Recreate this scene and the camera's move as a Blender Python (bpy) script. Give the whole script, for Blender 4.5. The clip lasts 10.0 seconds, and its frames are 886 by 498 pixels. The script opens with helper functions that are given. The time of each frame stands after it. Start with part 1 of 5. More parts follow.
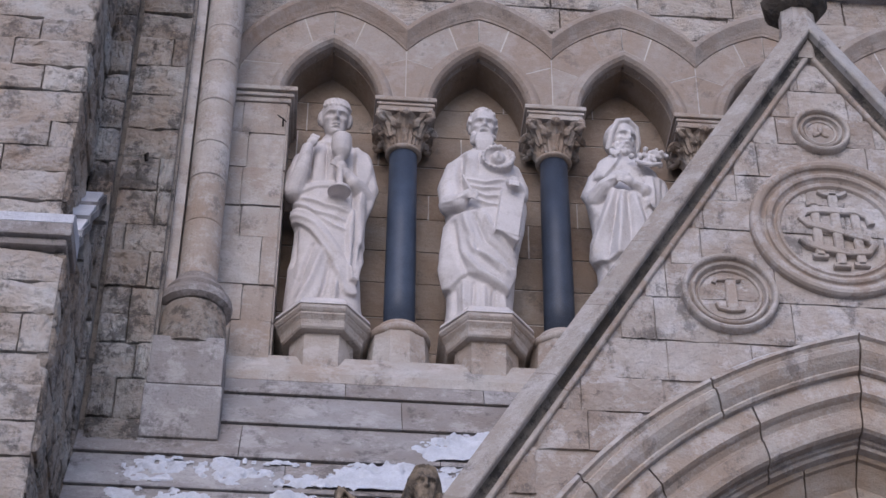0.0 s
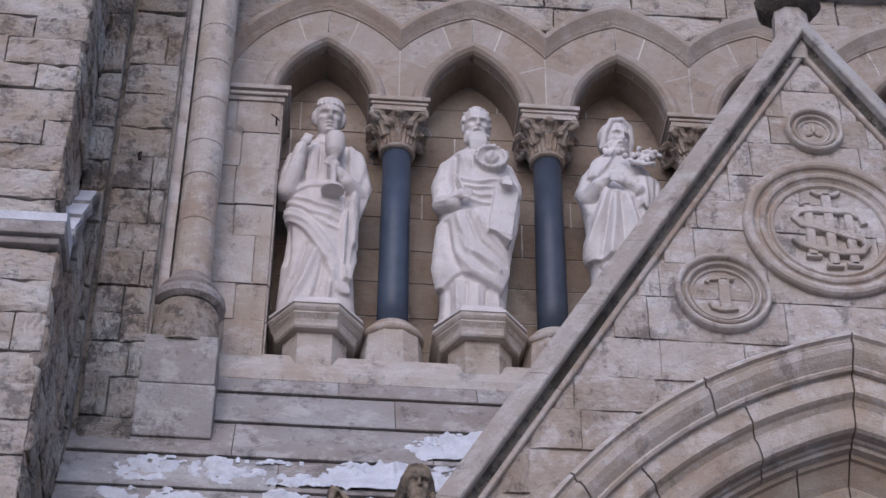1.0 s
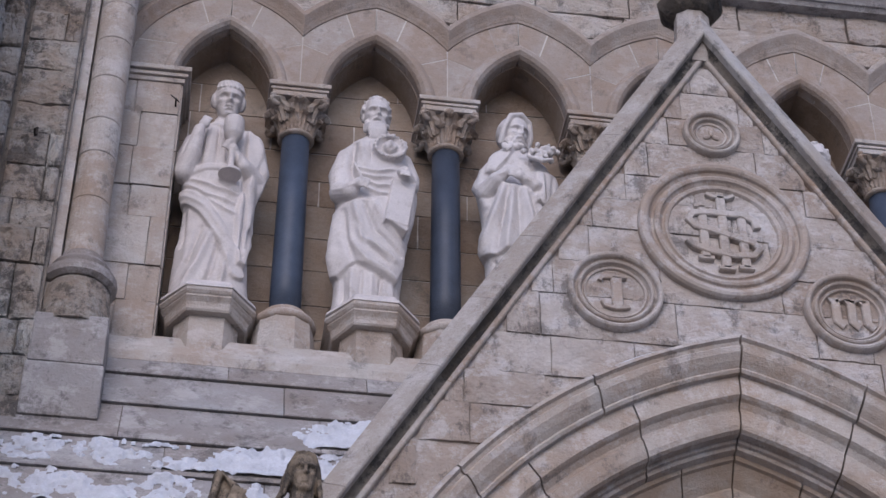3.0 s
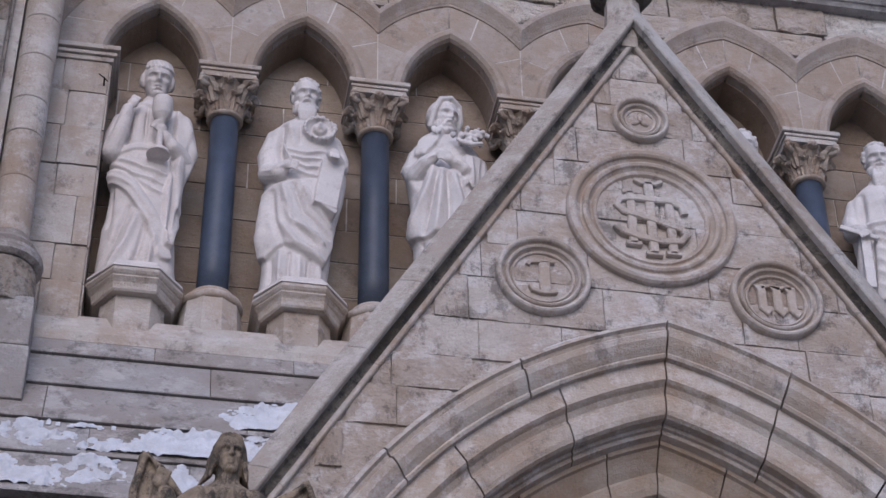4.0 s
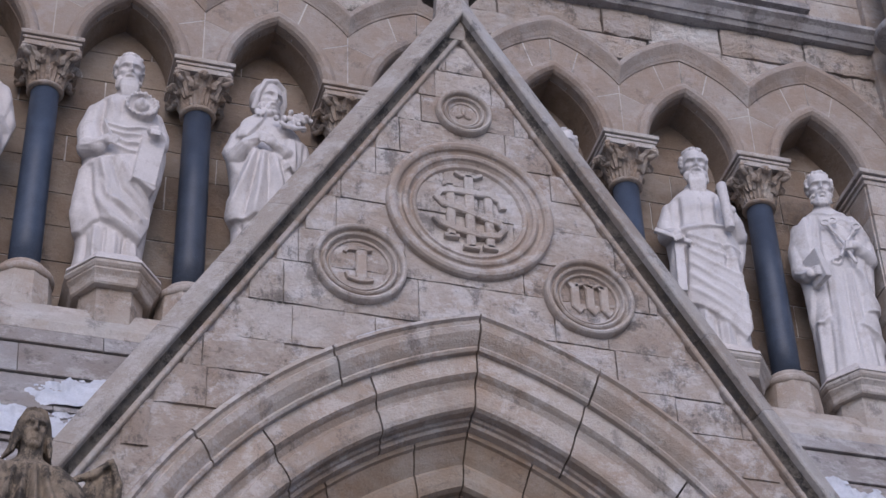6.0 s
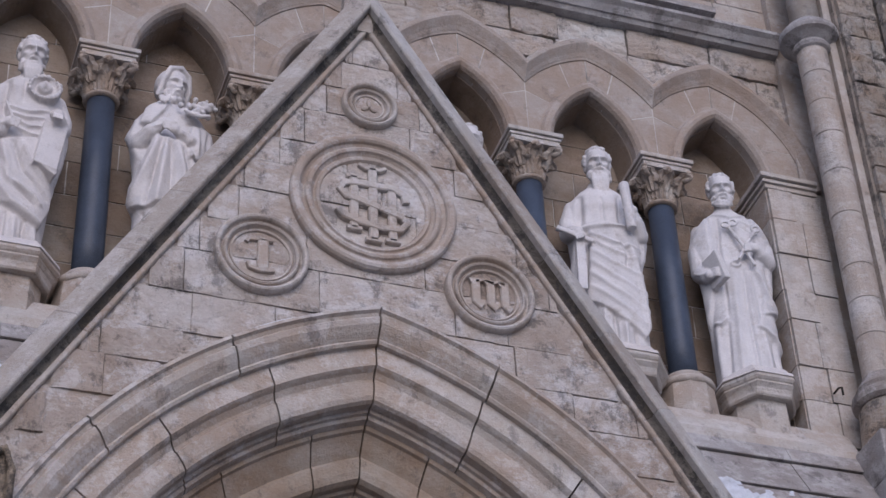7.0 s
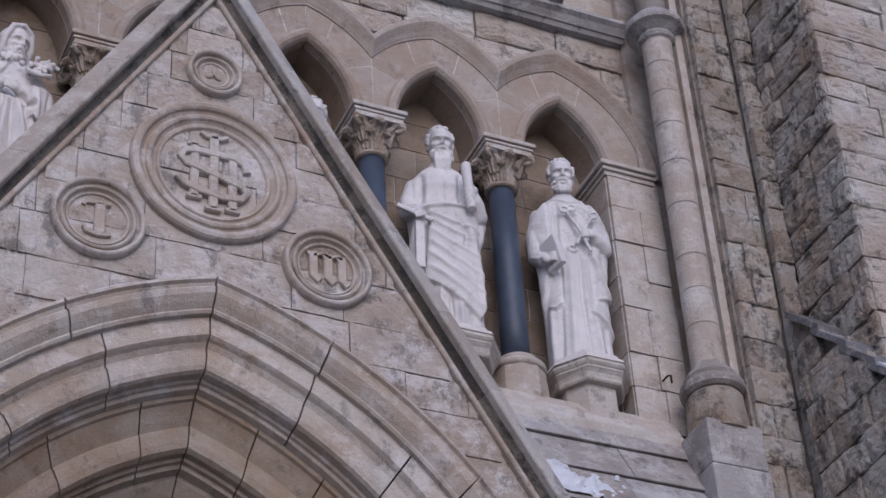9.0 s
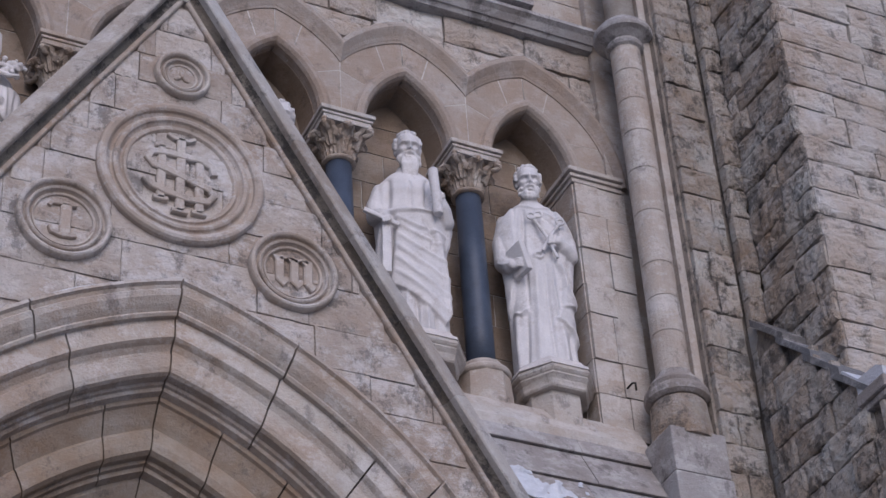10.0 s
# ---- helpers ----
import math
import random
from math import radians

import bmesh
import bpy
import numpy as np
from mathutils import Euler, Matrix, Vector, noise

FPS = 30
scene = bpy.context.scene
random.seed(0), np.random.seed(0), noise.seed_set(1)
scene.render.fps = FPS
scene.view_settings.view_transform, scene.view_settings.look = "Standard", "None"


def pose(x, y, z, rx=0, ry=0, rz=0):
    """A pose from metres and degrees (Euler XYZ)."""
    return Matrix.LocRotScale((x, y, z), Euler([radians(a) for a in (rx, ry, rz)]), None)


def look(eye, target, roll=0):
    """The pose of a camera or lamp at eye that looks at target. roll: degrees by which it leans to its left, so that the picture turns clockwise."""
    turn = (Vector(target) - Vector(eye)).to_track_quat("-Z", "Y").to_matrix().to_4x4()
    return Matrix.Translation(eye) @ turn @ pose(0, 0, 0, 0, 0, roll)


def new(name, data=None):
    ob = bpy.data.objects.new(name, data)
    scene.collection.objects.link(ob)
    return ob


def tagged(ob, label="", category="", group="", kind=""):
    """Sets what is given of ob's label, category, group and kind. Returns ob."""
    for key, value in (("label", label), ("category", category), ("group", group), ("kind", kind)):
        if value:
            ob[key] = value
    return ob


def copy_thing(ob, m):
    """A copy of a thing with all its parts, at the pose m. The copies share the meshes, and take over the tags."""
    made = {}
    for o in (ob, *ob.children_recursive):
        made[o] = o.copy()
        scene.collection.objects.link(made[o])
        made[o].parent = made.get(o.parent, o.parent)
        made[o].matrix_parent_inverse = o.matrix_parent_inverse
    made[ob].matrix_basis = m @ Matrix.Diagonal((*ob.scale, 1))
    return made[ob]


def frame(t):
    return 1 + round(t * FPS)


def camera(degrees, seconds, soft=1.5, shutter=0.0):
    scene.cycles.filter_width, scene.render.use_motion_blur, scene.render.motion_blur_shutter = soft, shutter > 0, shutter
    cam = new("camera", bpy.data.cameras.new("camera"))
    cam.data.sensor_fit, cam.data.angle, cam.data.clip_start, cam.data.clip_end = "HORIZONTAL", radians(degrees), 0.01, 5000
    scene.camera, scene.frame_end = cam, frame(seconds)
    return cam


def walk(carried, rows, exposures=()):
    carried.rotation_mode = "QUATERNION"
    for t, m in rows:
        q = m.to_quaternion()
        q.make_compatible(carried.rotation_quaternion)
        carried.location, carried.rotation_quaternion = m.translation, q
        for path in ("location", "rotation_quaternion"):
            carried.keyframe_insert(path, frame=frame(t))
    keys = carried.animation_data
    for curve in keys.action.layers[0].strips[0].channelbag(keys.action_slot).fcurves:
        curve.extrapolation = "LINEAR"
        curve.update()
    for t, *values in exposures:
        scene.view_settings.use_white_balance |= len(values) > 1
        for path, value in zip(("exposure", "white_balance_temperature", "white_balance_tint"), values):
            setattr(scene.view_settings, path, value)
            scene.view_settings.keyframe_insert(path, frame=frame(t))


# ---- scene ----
cam = camera(24.385, 10.0)
EYE = (-3.815, -12.685, 1.600)
PATH = [
    (0, look(EYE, (-3.2771, -5.0620, 8.0493), 0.500)),
    (0.5, look(EYE, (-3.2546, -5.0574, 8.0419), 0.268)),
    (1, look(EYE, (-3.2447, -5.0621, 8.0466), 0.417)),
    (1.5, look(EYE, (-3.2096, -5.0673, 8.0496), 0.662)),
    (2, look(EYE, (-3.0345, -5.0709, 8.0350), 0.410)),
    (3.5, look(EYE, (-2.5819, -5.0875, 7.9835), -0.216)),
    (4, look(EYE, (-2.3816, -5.0912, 7.9460), -0.938)),
    (4.5, look(EYE, (-2.1914, -5.1510, 7.9714), -1.355)),
    (5, look(EYE, (-1.9615, -5.1639, 7.9238), -1.542)),
    (5.5, look(EYE, (-1.7353, -5.2032, 7.9000), -1.839)),
    (7, look(EYE, (-1.0480, -5.3749, 7.8369), -3.019)),
    (7.5, look(EYE, (-0.8192, -5.4467, 7.8148), -3.145)),
    (8, look(EYE, (-0.5947, -5.4668, 7.7253), -3.573)),
    (8.5, look(EYE, (-0.4310, -5.5322, 7.7138), -3.654)),
    (9, look(EYE, (-0.2951, -5.5914, 7.7060), -3.935)),
    (9.5, look(EYE, (-0.2106, -5.6397, 7.7126), -3.891)),
    (10, look(EYE, (-0.1518, -5.6736, 7.7167), -4.008)),
]
walk(cam, PATH, exposures=((0, 0.09, 5480, 22), (4.5, 0.03, 5480, 22), (10, 0.0, 5480, 22)))

# ---------------- light ----------------
world = bpy.data.worlds.new("world")
scene.world = world
world.use_nodes = True
wn = world.node_tree
sky = wn.nodes.new("ShaderNodeTexSky")
sky.sky_type = "NISHITA"
sky.sun_disc = False
sky.sun_elevation, sky.sun_rotation = radians(28), radians(192)
sky.altitude, sky.air_density, sky.dust_density, sky.ozone_density = 300, 1.0, 2.5, 1.0
wn.nodes["Background"].inputs[1].default_value = 0.14
wn.links.new(sky.outputs[0], wn.nodes["Background"].inputs[0])
sun_data = bpy.data.lights.new("sun", "SUN")
sun_data.energy, sun_data.angle, sun_data.color = 0.8, radians(60), (1.0, 0.97, 0.93)
sun = new("sun", sun_data)
sun.matrix_world = look((-8, -38, 31), (0, 0, 11))

# ---------------- materials ----------------


def material(name, base, rough=0.85, spread=0.18, stain=0.0, stain_colour=(0.07, 0.065, 0.06), blotch=1.6, grain=60.0,
             bump=0.25, coarse=0.5, warm=0.0, metal=0.0, streak=0.0, speckle=0.0, pale=0.0, brown=0.0, pits=0.0):
    """A weathered mineral surface: piece-to-piece change, blotches, stains, grain and relief."""
    m = bpy.data.materials.new(name)
    m.use_nodes = True
    t = m.node_tree
    n, l = t.nodes, t.links
    b = n["Principled BSDF"]
    b.inputs["Roughness"].default_value, b.inputs["Metallic"].default_value = rough, metal
    b.inputs["Specular IOR Level"].default_value = 0.3
    pos = n.new("ShaderNodeNewGeometry").outputs["Position"]

    def noise_tex(scale, detail=6, rough_=0.6, stretch=None, distortion=0.0):
        tx = n.new("ShaderNodeTexNoise")
        tx.inputs["Scale"].default_value, tx.inputs["Detail"].default_value = scale, detail
        tx.inputs["Roughness"].default_value, tx.inputs["Distortion"].default_value = rough_, distortion
        src = pos
        if stretch:
            mp = n.new("ShaderNodeMapping")
            mp.inputs["Scale"].default_value = stretch
            l.new(pos, mp.inputs[0])
            src = mp.outputs[0]
        l.new(src, tx.inputs["Vector"])
        return tx.outputs["Fac"]

    def ramp(fac, lo, hi, a, b_):
        r = n.new("ShaderNodeMapRange")
        r.inputs[1].default_value, r.inputs[2].default_value, r.inputs[3].default_value, r.inputs[4].default_value = lo, hi, a, b_
        l.new(fac, r.inputs[0])
        return r.outputs[0]

    def mix(fac, a, b_, kind="MIX"):
        x = n.new("ShaderNodeMix")
        x.data_type, x.blend_type = "RGBA", kind
        for sock, val in ((x.inputs[0], fac), (x.inputs[6], a), (x.inputs[7], b_)):
            if isinstance(val, (int, float)):
                sock.default_value = val
            elif isinstance(val, tuple):
                sock.default_value = (*val, 1)
            else:
                l.new(val, sock)
        return x.outputs[2]

    def scaled(c, k, tilt=0.0):
        return tuple(min(1, v * k * (1 + tilt * (1 - i))) for i, v in enumerate(c))

    big = ramp(noise_tex(blotch, 6, 0.7, distortion=0.15), 0.32, 0.68, 0, 1)
    col = mix(big, scaled(base, 1 - spread, warm), scaled(base, 1 + spread, -warm))
    info = n.new("ShaderNodeObjectInfo").outputs["Random"]
    col = mix(info, mix(1.0, col, scaled((0.97, 0.97, 0.97), 1 - spread * 1.35, 0.07), "MULTIPLY"), mix(1.0, col, scaled((0.97, 0.99, 1.0), 1.0, 0.0), "MULTIPLY"))
    fine = noise_tex(grain, 4, 0.7)
    col = mix(1.0, col, mix(ramp(fine, 0.3, 0.7, 0, 1), (0.86, 0.86, 0.86), (1.0, 1.0, 1.0)), "MULTIPLY")
    if brown:
        s = ramp(noise_tex(2.6, 9, 0.72, (1, 1, 1.25), 0.2), 0.47, 0.60, 0, brown)
        col = mix(s, col, scaled(base, 0.66, 0.07))
    if pale:
        s = ramp(noise_tex(3.3, 10, 0.78, (1, 1, 1.2), 0.15), 0.50, 0.585, 0, pale)
        col = mix(s, col, scaled((0.62, 0.6, 0.585), 1.0))
    if stain:
        s = ramp(noise_tex(4.3, 10, 0.78, (1, 1, 0.8), 0.1), 0.575 - 0.09 * stain, 0.645 - 0.09 * stain, 0, min(0.9, 0.3 + 0.55 * stain))
        col = mix(s, col, stain_colour)
    if streak:
        s = ramp(noise_tex(4.0, 5, 0.6, (1, 1, 0.16)), 0.56, 0.72, 0, streak)
        col = mix(s, col, stain_colour)
    if speckle:
        s = ramp(noise_tex(150, 2, 0.5), 0.55, 0.7, 0, speckle)
        col = mix(s, col, scaled(base, 2.2))
    if pits:
        s = ramp(noise_tex(26.0, 5, 0.75, (1, 1, 1.4)), 0.62, 0.68, 0, pits)
        col = mix(s, col, scaled(stain_colour, 1.0))
    l.new(col, b.inputs["Base Color"])
    mid = noise_tex(9.0, 10, 0.72, (1, 1, 1.5))
    h = n.new("ShaderNodeMath")
    h.operation = "MULTIPLY_ADD"
    l.new(mid, h.inputs[0])
    h.inputs[1].default_value = coarse * 4
    l.new(fine, h.inputs[2])
    bp = n.new("ShaderNodeBump")
    bp.inputs["Strength"].default_value, bp.inputs["Distance"].default_value = bump, 0.03
    l.new(h.outputs[0], bp.inputs["Height"])
    l.new(bp.outputs[0], b.inputs["Normal"])
    return m


M_ROUGH = material("rock_faced_limestone", (0.70, 0.61, 0.52), spread=0.26, stain=0.5, bump=0.75, coarse=1.0, warm=0.10, streak=0.2, pale=0.4, brown=0.45, pits=0.55)
M_BUTT = material("stained_limestone", (0.62, 0.53, 0.435), spread=0.3, stain=0.72, bump=0.8, coarse=1.1, warm=0.14, streak=0.5, pale=0.3, brown=0.6, pits=0.6)
M_SMOOTH = material("dressed_limestone", (0.50, 0.442, 0.385), spread=0.18, stain=0.26, bump=0.45, coarse=0.5, warm=0.08, streak=0.22, pale=0.35, brown=0.4, pits=0.25)
M_GABLE = material("patchy_gable_limestone", (0.585, 0.515, 0.45), spread=0.26, stain=0.5, bump=0.6, coarse=0.8, warm=0.07, streak=0.12, pale=0.6, brown=0.62, grain=35, pits=0.3)
M_ARCH = material("dressed_brown_limestone", (0.40, 0.338, 0.285), spread=0.15, stain=0.1, bump=0.4, coarse=0.5, warm=0.08, pale=0.16, brown=0.35, pits=0.15)
# niche backs and soffits: browner and darker than the arch stone
M_NICHE = material("brown_niche_limestone", (0.33, 0.262, 0.20), spread=0.24, stain=0.2, bump=0.4, coarse=0.5, warm=0.08, brown=0.5, pale=0.08)
M_CARVED = material("carved_brown_limestone", (0.42, 0.345, 0.275), spread=0.24, stain=0.35, bump=0.4, coarse=0.5, warm=0.1, pale=0.2, brown=0.5, blotch=4)
M_PORTAL = material("moulded_portal_limestone", (0.49, 0.415, 0.345), spread=0.2, stain=0.28, bump=0.45, coarse=0.45, warm=0.1, streak=0.15, pale=0.4, brown=0.5, pits=0.25)
# portal stone for the inner orders: browner, with the deep arch's shade in its colour
M_PORTAL_SHADED = material("shade_darkened_portal_limestone", (0.36, 0.275, 0.20), spread=0.24, stain=0.25, bump=0.4, coarse=0.5, warm=0.12, brown=0.6, pale=0.12)
M_RING = material("weathered_roundel_limestone", (0.50, 0.43, 0.365), spread=0.2, stain=0.22, bump=0.4, coarse=0.5, warm=0.07, pale=0.4, brown=0.4, pits=0.25)
M_COPING = material("grey_coping_limestone", (0.51, 0.465, 0.415), spread=0.2, stain=0.34, bump=0.55, coarse=0.6, warm=0.05, pale=0.35, brown=0.3, pits=0.3)
# dark mottled tone of the coping's hollow, the finial cap and the portal joints
M_DARK_MOTTLED = material("dark_mottled_surface", (0.30, 0.265, 0.22), spread=0.4, stain=1.0, bump=0.9, coarse=1.4, pits=0.6)
M_STEP = material("weathered_grey_slab", (0.375, 0.35, 0.335), spread=0.2, stain=0.42, bump=0.5, coarse=0.6, warm=0.04, pale=0.35, brown=0.3, pits=0.35)
M_SHAFT = material("polished_blue_granite", (0.055, 0.07, 0.10), rough=0.42, spread=0.25, bump=0.03, speckle=0.3, blotch=5)
M_MARBLE = material("white_statue_stone", (0.64, 0.63, 0.635), rough=0.6, spread=0.10, bump=0.22, coarse=0.5, stain=0.34, stain_colour=(0.36, 0.32, 0.285), blotch=3, streak=0.22)
M_ANGEL = material("blackened_statue_stone", (0.30, 0.235, 0.165), rough=0.75, spread=0.5, bump=0.4, stain=0.9, stain_colour=(0.022, 0.02, 0.018), blotch=5, streak=0.8)
M_MORTAR = material("pale_mortar", (0.60, 0.56, 0.51), spread=0.25, bump=0.4, stain=0.3)
M_DARKM = material("dirty_mortar", (0.33, 0.28, 0.23), spread=0.35, bump=0.6, stain=0.8)
M_SNOW = material("old_snow", (0.66, 0.68, 0.73), rough=0.7, spread=0.12, blotch=6, bump=0.5, coarse=0.9)
# black of the iron hooks and pins, also the painted shade inside the portal
M_IRON_AND_SHADE = material("rusty_iron_and_portal_shade", (0.035, 0.028, 0.024), rough=0.7, spread=0.4, metal=0.4)
M_LEAD = material("grey_slate_slab", (0.20, 0.20, 0.205), rough=0.6, spread=0.3, stain=0.3, bump=0.4, pale=0.3)
M_GROUND = material("trodden_snow_on_paving", (0.36, 0.36, 0.365), spread=0.3, blotch=0.4, bump=0.4)

# ---------------- mesh helpers ----------------


def mesh_of(bm, name, mat, smooth=False):
    me = bpy.data.meshes.new(name)
    bmesh.ops.recalc_face_normals(bm, faces=bm.faces)
    bm.to_mesh(me)
    bm.free()
    me.materials.append(mat)
    if smooth:
        me.polygons.foreach_set("use_smooth", [True] * len(me.polygons))
    return me


def part(name, bm, mat, parent=None, label="", smooth=False, m=None):
    me = bm if isinstance(bm, bpy.types.Mesh) else mesh_of(bm, name, mat, smooth)
    ob = new(name, me)
    if parent:
        ob.parent = parent
    if m is not None:
        ob.matrix_basis = m
    return tagged(ob, label)


def thing(name, label, category, group="", kind="", at=None):
    ob = new(name)
    if at:
        ob.location = at
    return tagged(ob, label, category, group, kind)


def add_box(bm, x0, x1, y0, y1, z0, z1, bevel=0.0):
    vs = bmesh.ops.create_cube(bm, size=1.0, matrix=Matrix.Translation(((x0 + x1) / 2, (y0 + y1) / 2, (z0 + z1) / 2)) @ Matrix.Diagonal((abs(x1 - x0), abs(y1 - y0), abs(z1 - z0), 1)))["verts"]
    if bevel:
        es = list({e for v in vs for e in v.link_edges})
        bmesh.ops.bevel(bm, geom=es, offset=bevel, segments=2, affect="EDGES", profile=0.6)
    return bm


def box(x0, x1, y0, y1, z0, z1, bevel=0.0):
    return add_box(bmesh.new(), x0, x1, y0, y1, z0, z1, bevel)


def prism(points, y0, y1):
    """A polygon in x and z, made solid from y0 to y1."""
    bm = bmesh.new()
    a = [bm.verts.new((x, y0, z)) for x, z in points]
    b = [bm.verts.new((x, y1, z)) for x, z in points]
    bm.faces.new(a)
    bm.faces.new(b[::-1])
    k = len(points)
    for i in range(k):
        bm.faces.new((a[i], b[i], b[(i + 1) % k], a[(i + 1) % k]))
    return bm


def side_prism(points, x0, x1):
    """A polygon in y and z, made solid from x0 to x1."""
    bm = bmesh.new()
    a = [bm.verts.new((x0, y, z)) for y, z in points]
    b = [bm.verts.new((x1, y, z)) for y, z in points]
    bm.faces.new(a)
    bm.faces.new(b[::-1])
    k = len(points)
    for i in range(k):
        bm.faces.new((a[i], b[i], b[(i + 1) % k], a[(i + 1) % k]))
    return bm


def lathe(bm, profile, steps=32, arc=(0.0, 360.0), centre=(0, 0)):
    """Turn a profile of radius and height round the z axis."""
    full = abs(arc[1] - arc[0] - 360) < 1e-6
    cols = []
    count = steps if full else steps + 1
    for i in range(count):
        a = radians(arc[0] + (arc[1] - arc[0]) * i / steps)
        cols.append([bm.verts.new((centre[0] + r * math.cos(a), centre[1] + r * math.sin(a), z)) for r, z in profile])
    for i in range(steps):
        p, q = cols[i], cols[(i + 1) % count]
        for j in range(len(profile) - 1):
            bm.faces.new((p[j], q[j], q[j + 1], p[j + 1]))
    if full:
        bm.faces.new([c[0] for c in cols][::-1])
        bm.faces.new([c[-1] for c in cols])
    return bm


def sweep(bm, frames, closed=False, caps=True):
    """Join rows of points into a skin; each row is one cross-section loop."""
    rows = [[bm.verts.new(p) for p in f] for f in frames]
    k = len(rows[0])
    n = len(rows)
    for i in range(n if closed else n - 1):
        a, b = rows[i], rows[(i + 1) % n]
        for j in range(k):
            bm.faces.new((a[j], a[(j + 1) % k], b[(j + 1) % k], b[j]))
    if caps and not closed:
        bm.faces.new(rows[0][::-1])
        bm.faces.new(rows[-1])
    return bm


def tube(bm, pts, radii, sides=10):
    """A round limb through points, with a radius at each."""
    pts = [Vector(p) for p in pts]
    rows = []
    for i, p in enumerate(pts):
        d = (pts[min(i + 1, len(pts) - 1)] - pts[max(i - 1, 0)]).normalized()
        u = d.cross(Vector((0.31, 0.9, 0.2))).normalized()
        v = d.cross(u)
        r = radii[i] if isinstance(radii, (list, tuple)) else radii
        rows.append([p + (u * math.cos(a) + v * math.sin(a)) * r for a in [2 * math.pi * k / sides for k in range(sides)]])
    return sweep(bm, rows)


def ball(bm, c, r, turn=(0, 0, 0), seg=20):
    r = r if isinstance(r, tuple) else (r, r, r)
    bmesh.ops.create_uvsphere(bm, u_segments=seg, v_segments=seg * 2 // 3, radius=1.0, matrix=pose(*c, *turn) @ Matrix.Diagonal((*r, 1)))
    return bm


# ---------------- masonry ----------------
STONE_POOL = {}


def stone_meshes(mat, relief, tag):
    """Twelve block shapes, one unit wide, deep and high, front at y = -1, each with its own face relief."""
    key = (mat.name, tag)
    if key not in STONE_POOL:
        rng = random.Random(tag + str(relief))
        pool = []
        for k in range(14):
            bm = bmesh.new()
            nx, nz = (12, 8) if relief > 0.1 else (3, 3)
            grid = []
            for j in range(nz + 1):
                row = []
                for i in range(nx + 1):
                    u, w = i / nx - 0.5, j / nz - 0.5
                    edge = i in (0, nx) or j in (0, nz)
                    spall = max(0.0, noise.noise((u * 3.3 + k * 7.3, w * 3.0, k * 3.7)) - 0.05)
                    torn = noise.noise((u * 8.0 + k, w * 7.0 + k * 5.1, 2.0))
                    d = -1.0 + relief * (1.25 * spall - 0.22 * torn)
                    if edge:
                        d = max(d, -1.0) + relief * (0.22 + 0.35 * max(0.0, noise.noise((u * 5.0 + k, w * 5.0, k * 1.3))))
                        u *= 1 - rng.uniform(0, 0.016)
                        w *= 1 - rng.uniform(0, 0.035)
                    else:
                        d += relief * rng.uniform(-0.16, 0.16)
                        u += rng.uniform(-0.02, 0.02)
                        w += rng.uniform(-0.03, 0.03)
                    row.append(bm.verts.new((u, d, w)))
                grid.append(row)
            for j in range(nz):
                for i in range(nx):
                    bm.faces.new((grid[j][i], grid[j][i + 1], grid[j + 1][i + 1], grid[j + 1][i]))
            rim = [grid[0][i] for i in range(nx + 1)] + [grid[j][nx] for j in range(1, nz + 1)] + [grid[nz][i] for i in range(nx - 1, -1, -1)] + [grid[j][0] for j in range(nz - 1, 0, -1)]
            back = [bm.verts.new((v.co.x, 0.12, v.co.z)) for v in rim]
            for i in range(len(rim)):
                j = (i + 1) % len(rim)
                bm.faces.new((rim[j], rim[i], back[i], back[j]))
            pool.append(mesh_of(bm, "stone", mat))
        STONE_POOL[key] = pool
    return STONE_POOL[key]


def courses(parent, origin, along, width, heights, lengths, mat, depth=0.05, relief=0.5, joint=0.009, seed=1, keep=None, name="stone", trim=None):
    """Lay courses of single stones on a wall face. origin: lower start on the core's face; along: its direction."""
    rng = random.Random(seed)
    pool = stone_meshes(mat, relief, name)
    ax = Vector(along).normalized()
    inward = Vector((0, 0, 1)).cross(ax)
    z = 0.0
    for h in heights:
        x = -rng.uniform(0, lengths[0] * 0.7)
        while x < width - 0.02:
            length = rng.uniform(*lengths)
            x0, x1 = max(x, 0.0), min(x + length, width)
            if width - x1 < 0.1:
                x1 = width
            x = width if x1 == width else x + length
            if trim:
                reach = trim(origin[2] + z + h)
                x0, x1c = max(x0, -reach - origin[0]), min(x1, reach - origin[0])
            else:
                x1c = x1
            if x1c - x0 < 0.05:
                continue
            x1 = x1c
            c = Vector(origin) + ax * (x0 + x1) / 2 + Vector((0, 0, z + h / 2))
            if keep and not keep(c, x1 - x0, h):
                continue
            d = depth * rng.uniform(0.75, 1.25)
            m = Matrix.Identity(4)
            m.col[0][:3] = ax * (x1 - x0 - joint)
            m.col[1][:3] = inward * d
            m.col[2][:3] = Vector((0, 0, h - joint))
            m.col[3][:3] = c
            ob = new(name, rng.choice(pool))
            ob.parent = parent
            ob.matrix_basis = m
        z += h


def course_list(total, lo, hi, seed):
    rng = random.Random(seed)
    out = []
    while sum(out) < total:
        out.append(rng.uniform(lo, hi))
    k = total / sum(out)
    return [v * k for v in out]


# ---------------- dimensions ----------------
BAY = 1.3
SPRING = 14.034          # top of the abaci
ARCH_Y = 0.16            # face of the arcade wall
NICHE_Y = 0.56           # back of the niches
GABLE_Y = -1.07          # face of the portal gable
SHAFT_X, SHAFT_Y = 4.842, -0.30
PIER_Y = -0.52


